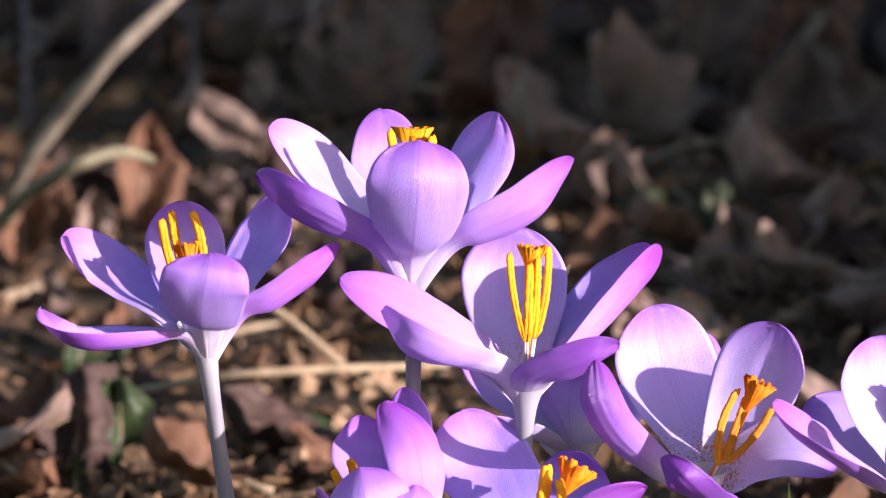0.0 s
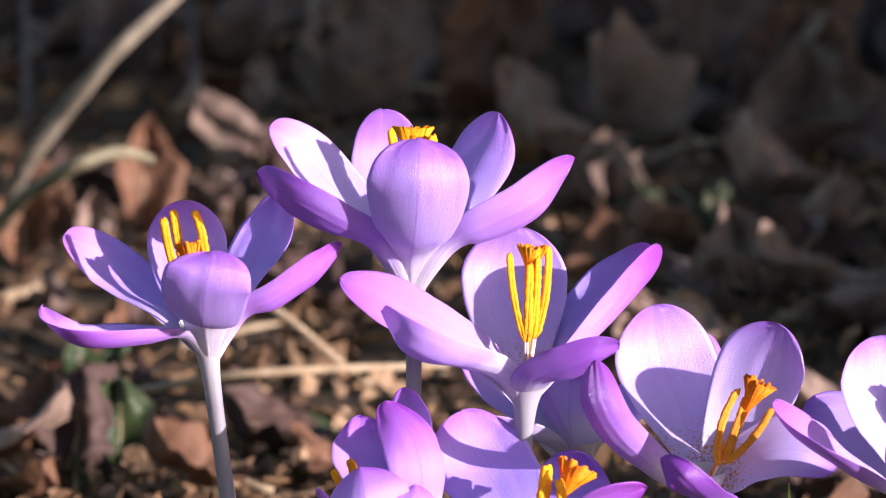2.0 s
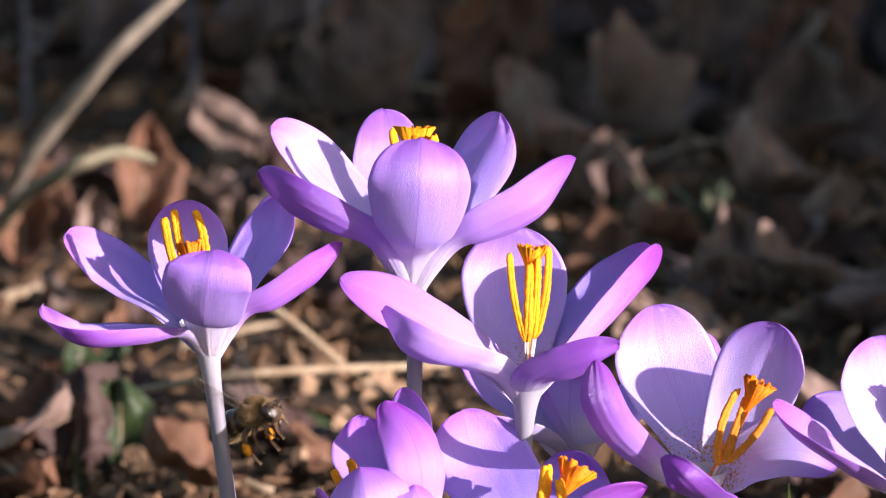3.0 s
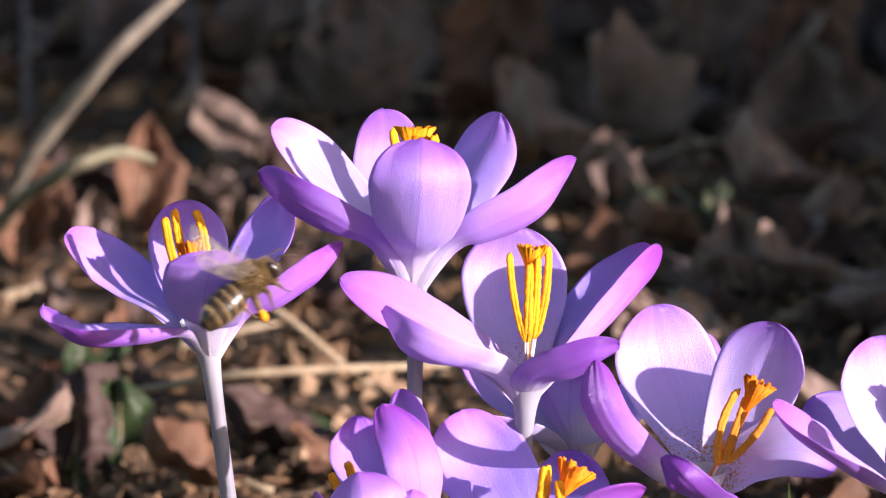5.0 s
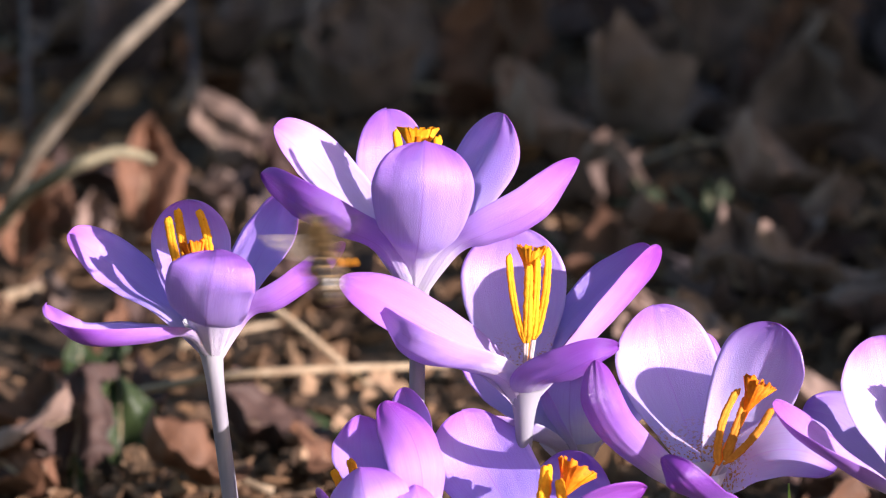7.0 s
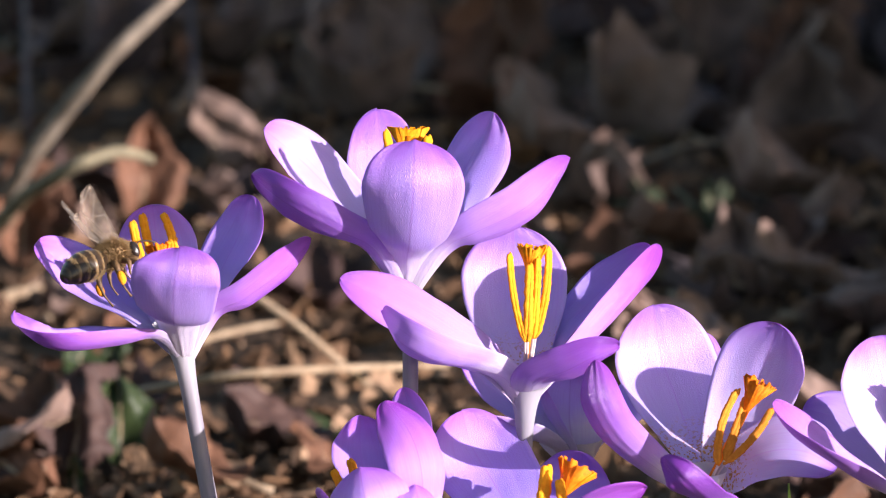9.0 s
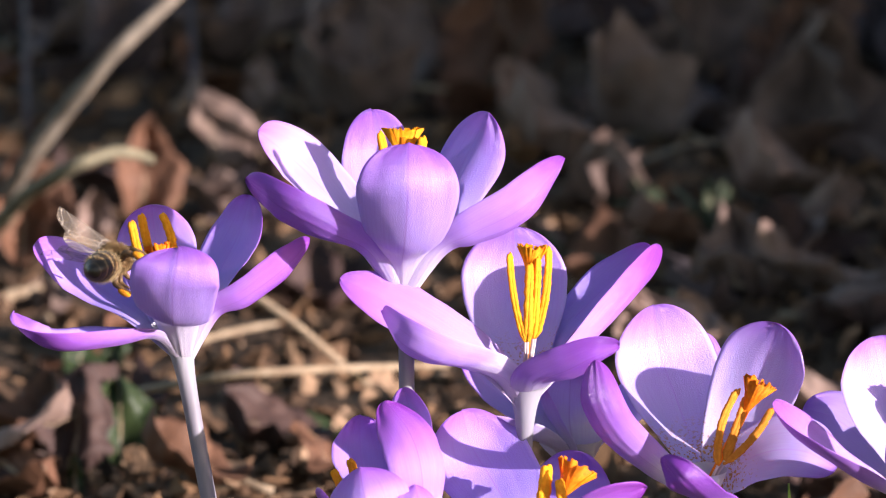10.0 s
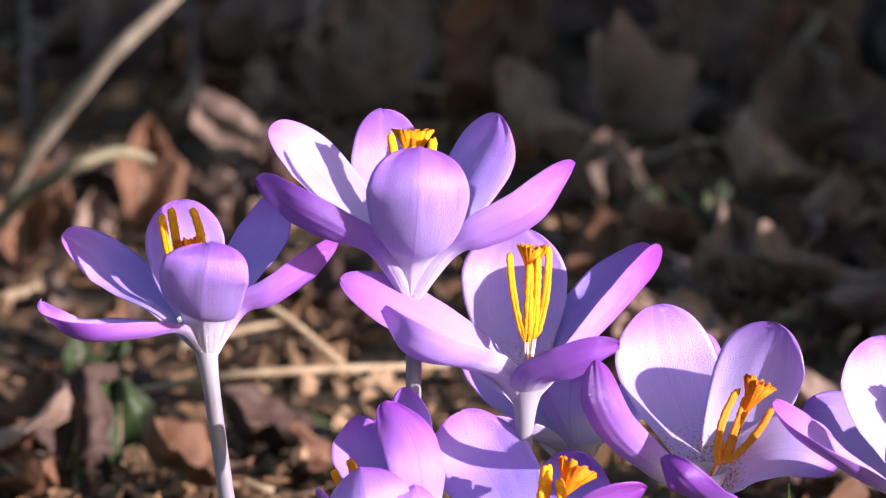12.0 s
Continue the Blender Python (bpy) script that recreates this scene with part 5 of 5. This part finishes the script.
def motions():
    sway(mid_flower, 92, [(0, 0.00, 0.0), (0.5, -0.15, -0.9), (1, 0.00, -0.9), (2, 0.07, -0.9), (2.5, 0.22, -0.9), (3.2, 0.22, -0.9), (4.8, 0.30, -0.9), (5.5, 0.22, 0.0), (6, 0.30, -0.9), (6.5, 0.52, 0.0), (7, 0.67, 0.4), (7.2, 0.52, 0.4), (8.8, -0.44, 0.0), (9.5, -0.81, 0.4), (10, -1.18, 1.3), (10.5, -0.96, 1.3), (10.7, -1.18, 1.3), (11, -1.63, 0.4), (11.3, -1.18, 0.9), (11.4, 0.67, 2.6), (11.5, 0.52, 2.6), (12, 0.07, 2.6)])
    sway(side_flower, 85, [(0, 0.00, 0.0), (0.5, -0.07, -0.4), (1.5, 0.07, -0.4), (2.5, 0.30, -0.9), (3.2, 0.30, -0.9), (4.8, 0.37, -0.9), (6, 0.37, -0.9), (6.5, 0.59, -0.4), (7, 0.74, -0.9), (7.2, 0.67, -0.4), (8.8, -3.70, -3.4), (9.5, -3.85, -3.4), (10, -3.92, -3.4), (10.5, -3.33, -3.4), (11, -3.85, -3.0), (11.3, -3.70, -3.0), (11.4, 0.44, -3.4), (11.5, 0.00, -3.8), (12, -0.22, -3.8)])
    sway(gold_flower, 85, [(0, 0.00, 0.0), (5.5, 0.00, 0.0), (5.9, -0.15, 0.4), (6.1, -0.22, 0.9), (6.9, -0.15, 0.9), (7.2, 0.00, 0.0), (12, 0.00, 0.0)])
    sway(low_flower, 65, [(0, 0.00, 0.0), (4.6, 0.00, 0.0), (5, -0.30, 1.3), (5.5, -0.74, 3.4), (6, -0.15, 0.4), (6.4, 0.00, 0.0), (12, 0.00, 0.0)])
    sway(front_flower, 65, [(0, 0.00, 0.0), (4.6, 0.00, 0.0), (5, -0.15, 0.4), (5.5, -0.44, 1.3), (6, -0.15, 0.4), (6.4, 0.00, 0.0), (12, 0.00, 0.0)])
    walk(bee, [
        (0, heading((9.4, 32.0, -8.1), (-0.45, -0.77, 0.45), (0, -0.2, 1))),
        (0.9, heading((10.6, 32.0, -8.1), (-0.37, -0.81, 0.45), (0, -0.2, 1))),
        (1.1, heading((14.1, 32.0, -5.0), (-0.20, -0.94, 0.29), (0, -0.2, 1))),
        (1.2, heading((19.6, 30.0, -0.5), (-0.25, -0.97, 0.04), (0.1, -0.25, 1))),
        (1.3, heading((20.9, 30.0, 0.4), (-0.22, -0.97, 0.08), (0.1, -0.25, 1))),
        (1.4, heading((18.2, 30.0, 3.5), (-0.36, -0.91, 0.21), (0.2, -0.2, 1))),
        (1.5, heading((15.6, 30.0, 4.4), (-0.37, -0.90, 0.22), (0.2, -0.2, 1))),
        (1.6, heading((12.5, 30.0, 5.4), (-0.41, -0.88, 0.23), (0.2, -0.2, 1))),
        (1.7, heading((6.1, 30.0, 8.2), (-0.68, -0.67, 0.30), (0.2, -0.2, 1))),
        (1.85, heading((-1.1, 30.0, 5.9), (-0.66, 0.73, 0.20), (0.2, -0.2, 1))),
        (2.1, heading((-3.8, 30.0, 1.6), (-0.45, 0.88, -0.16), (0.2, -0.4, 1))),
        (2.3, heading((-5.9, 30.0, -11.6), (-0.06, 0.82, -0.57), (0.2, -0.6, 0.8))),
        (2.4, heading((-9.2, 30.0, -16.2), (-0.20, 0.96, 0.18), (0.1, -0.5, 0.85))),
        (2.5, heading((-8.7, 28.0, -18.0), (-0.20, 0.95, 0.23), (0.1, -0.5, 0.85))),
        (2.6, heading((-11.7, 26.0, -21.9), (0.34, -0.92, 0.20), (-0.1, -0.4, 0.9))),
        (2.7, heading((-14.1, 22.0, -22.9), (0.57, -0.79, 0.20), (-0.2, -0.3, 0.9))),
        (2.8, heading((-18.6, 18.0, -22.9), (0.66, -0.70, 0.27), (-0.2, -0.3, 0.9))),
        (2.9, heading((-18.2, 6.0, -21.9), (0.61, -0.74, 0.30), (-0.2, -0.3, 0.9))),
        (3, heading((-24.4, -3.0, -21.4), (0.75, -0.61, 0.25), (-0.2, -0.3, 0.9))),
        (3.1, heading((-24.5, -5.0, -23.4), (0.80, -0.54, 0.25), (-0.2, -0.35, 0.9))),
        (3.2, heading((-26.0, -4.0, -24.3), (0.82, -0.42, 0.39), (-0.25, -0.4, 0.85))),
        (3.5, heading((-28.0, -8.0, -37.9), (0.74, -0.54, 0.41), (-0.25, -0.4, 0.85))),
        (4.5, heading((-25.8, -10.0, -43.6), (0.57, 0.49, 0.66), (-0.4, -0.5, 0.75))),
        (4.8, heading((-22.2, -18.0, -22.3), (0.61, 0.46, 0.64), (-0.45, -0.5, 0.72))),
        (4.9, heading((-27.0, -27.0, -8.8), (0.67, 0.41, 0.61), (-0.45, -0.5, 0.72))),
        (5, heading((-23.9, -27.0, -3.7), (0.75, 0.32, 0.58), (-0.45, -0.5, 0.72))),
        (5.1, heading((-21.3, -25.0, -5.2), (0.72, 0.41, 0.56), (-0.45, -0.5, 0.72))),
        (5.2, heading((-15.2, -20.0, -5.2), (0.70, 0.34, 0.63), (-0.45, -0.5, 0.72))),
        (5.3, heading((-13.9, -18.0, -4.5), (0.67, 0.31, 0.67), (-0.45, -0.5, 0.72))),
        (5.4, heading((-16.3, -14.0, -0.7), (0.71, 0.29, 0.64), (-0.45, -0.5, 0.72))),
        (5.5, heading((-16.1, -15.0, 1.7), (0.71, 0.17, 0.68), (-0.45, -0.5, 0.72))),
        (5.6, heading((-14.1, -15.0, 2.8), (0.64, 0.27, 0.72), (-0.5, -0.5, 0.7))),
        (5.7, heading((-9.5, -15.0, 2.6), (0.63, 0.31, 0.71), (-0.5, -0.5, 0.7))),
        (5.8, heading((-3.2, -14.0, -1.2), (0.67, 0.41, 0.61), (-0.5, -0.5, 0.7))),
        (5.9, heading((3.0, -12.0, -4.3), (0.54, 0.51, 0.67), (-0.5, -0.55, 0.65))),
        (6, heading((8.5, -9.0, -5.3), (0.59, 0.60, 0.54), (-0.45, -0.6, 0.65))),
        (6.1, heading((7.9, -9.0, -5.0), (0.47, 0.51, 0.72), (-0.5, -0.6, 0.6))),
        (6.2, heading((7.9, -8.0, -7.0), (0.61, 0.40, 0.68), (-0.5, -0.65, 0.55))),
        (6.3, heading((7.2, -8.0, -7.0), (0.57, 0.39, 0.72), (-0.5, -0.65, 0.55))),
        (6.4, heading((7.2, -8.0, -6.4), (0.30, 0.31, 0.90), (-0.4, -0.8, 0.3))),
        (6.5, heading((6.9, -8.0, -6.1), (0.16, 0.34, 0.93), (-0.3, -0.85, 0.2))),
        (6.6, heading((6.1, -9.0, -4.5), (0.33, 0.35, 0.88), (-0.4, -0.8, 0.3))),
        (6.7, heading((2.8, -12.0, 0.7), (0.55, 0.39, 0.74), (-0.5, -0.6, 0.6))),
        (6.8, heading((3.8, -24.0, 4.3), (0.60, 0.40, 0.70), (-0.5, -0.6, 0.6))),
        (6.9, heading((0.8, -26.0, 3.5), (0.43, 0.37, 0.82), (-0.5, -0.7, 0.5))),
        (7, heading((-15.8, -22.0, 0.9), (-0.18, 0.45, 0.88), (-0.1, -0.9, 0.2))),
        (7.1, heading((-24.5, -27.0, 0.4), (-0.09, 0.50, 0.86), (-0.1, -0.9, 0.2))),
        (7.2, heading((-36.6, -30.0, -1.0), (0.41, 0.59, 0.70), (-0.4, -0.75, 0.5))),
        (7.6, heading((-38.8, -18.0, 0.8), (0.49, 0.62, 0.61), (-0.3, -0.6, 0.7))),
        (8.3, heading((-40.2, -5.0, 1.2), (0.66, 0.62, 0.43), (-0.5, -0.3, 0.75))),
        (8.8, heading((-42.5, -8.0, -0.3), (0.74, 0.58, 0.28), (-0.5, -0.1, 0.85))),
        (9, heading((-42.7, -8.0, -0.7), (0.73, 0.64, 0.2), (-0.55, -0.1, 0.8))),
        (9.2, heading((-42.7, -8.0, 0.2), (0.45, 0.87, 0.15), (-0.7, -0.2, 0.65))),
        (9.4, heading((-42.6, -8.0, 1.3), (0.39, 0.91, 0.15), (-0.7, -0.2, 0.6))),
        (9.5, heading((-42.7, -8.0, 0.6), (0.25, 0.95, 0.1), (-0.85, -0.2, 0.5))),
        (9.6, heading((-41.5, -8.0, 0.5), (0.39, 0.91, 0.15), (-0.9, -0.25, 0.3))),
        (9.8, heading((-41.7, -8.0, -0.2), (0.38, 0.92, 0.05), (-0.8, -0.2, 0.5))),
        (10, heading((-42.4, -8.0, -1.4), (0.39, 0.91, 0.11), (-0.9, -0.25, 0.3))),
        (10.2, heading((-42.6, -8.0, -2.5), (0.41, 0.91, 0.08), (-0.8, -0.35, 0.45))),
        (10.3, heading((-43.3, -8.0, -1.6), (0.21, 0.97, 0.13), (-0.75, -0.5, 0.4))),
        (10.4, heading((-44.3, -9.0, 0.2), (-0.41, 0.84, 0.34), (-0.35, -0.8, 0.45))),
        (10.5, heading((-44.3, -11.0, 1.0), (-0.48, 0.77, 0.43), (-0.2, -0.85, 0.45))),
        (10.6, heading((-44.1, -12.0, 1.1), (-0.66, 0.59, 0.48), (-0.1, -0.85, 0.45))),
        (10.7, heading((-43.6, -13.0, 1.3), (-0.56, 0.66, 0.51), (-0.1, -0.8, 0.5))),
        (10.8, heading((-40.4, -13.0, 6.4), (0.62, -0.47, 0.62), (-0.5, -0.2, 0.8))),
        (10.9, heading((-43.7, -6.0, 11.4), (0.74, -0.40, 0.54), (-0.5, -0.3, 0.8))),
        (11, heading((-47.2, -6.0, 14.8), (0.87, -0.24, 0.43), (-0.45, -0.3, 0.85))),
        (11.1, heading((-43.7, -6.0, 11.8), (0.75, -0.45, 0.49), (-0.5, -0.3, 0.8))),
        (11.2, heading((-47.6, -6.0, 14.3), (0.89, -0.27, 0.38), (-0.45, -0.3, 0.85))),
        (11.3, heading((-48.7, -4.0, 15.2), (0.93, -0.17, 0.34), (-0.4, -0.2, 0.9))),
        (11.4, heading((-34.9, 10.0, 10.6), (0.74, 0.64, 0.20), (-0.2, -0.2, 0.95))),
        (11.5, heading((-5.0, 32.0, 5.9), (0.66, 0.74, 0.12), (-0.1, -0.2, 0.95))),
        (11.7, heading((-3.8, 34.0, 4.8), (0.53, 0.84, 0.08), (0, -0.2, 1))),
        (12, heading((-3.8, 34.0, 4.4), (0.45, 0.89, 0.08), (0, -0.2, 1))),
    ])
    for ob, sgn, lag, hinge in wings:
        flap(ob, sgn, lag, hinge)


motions()
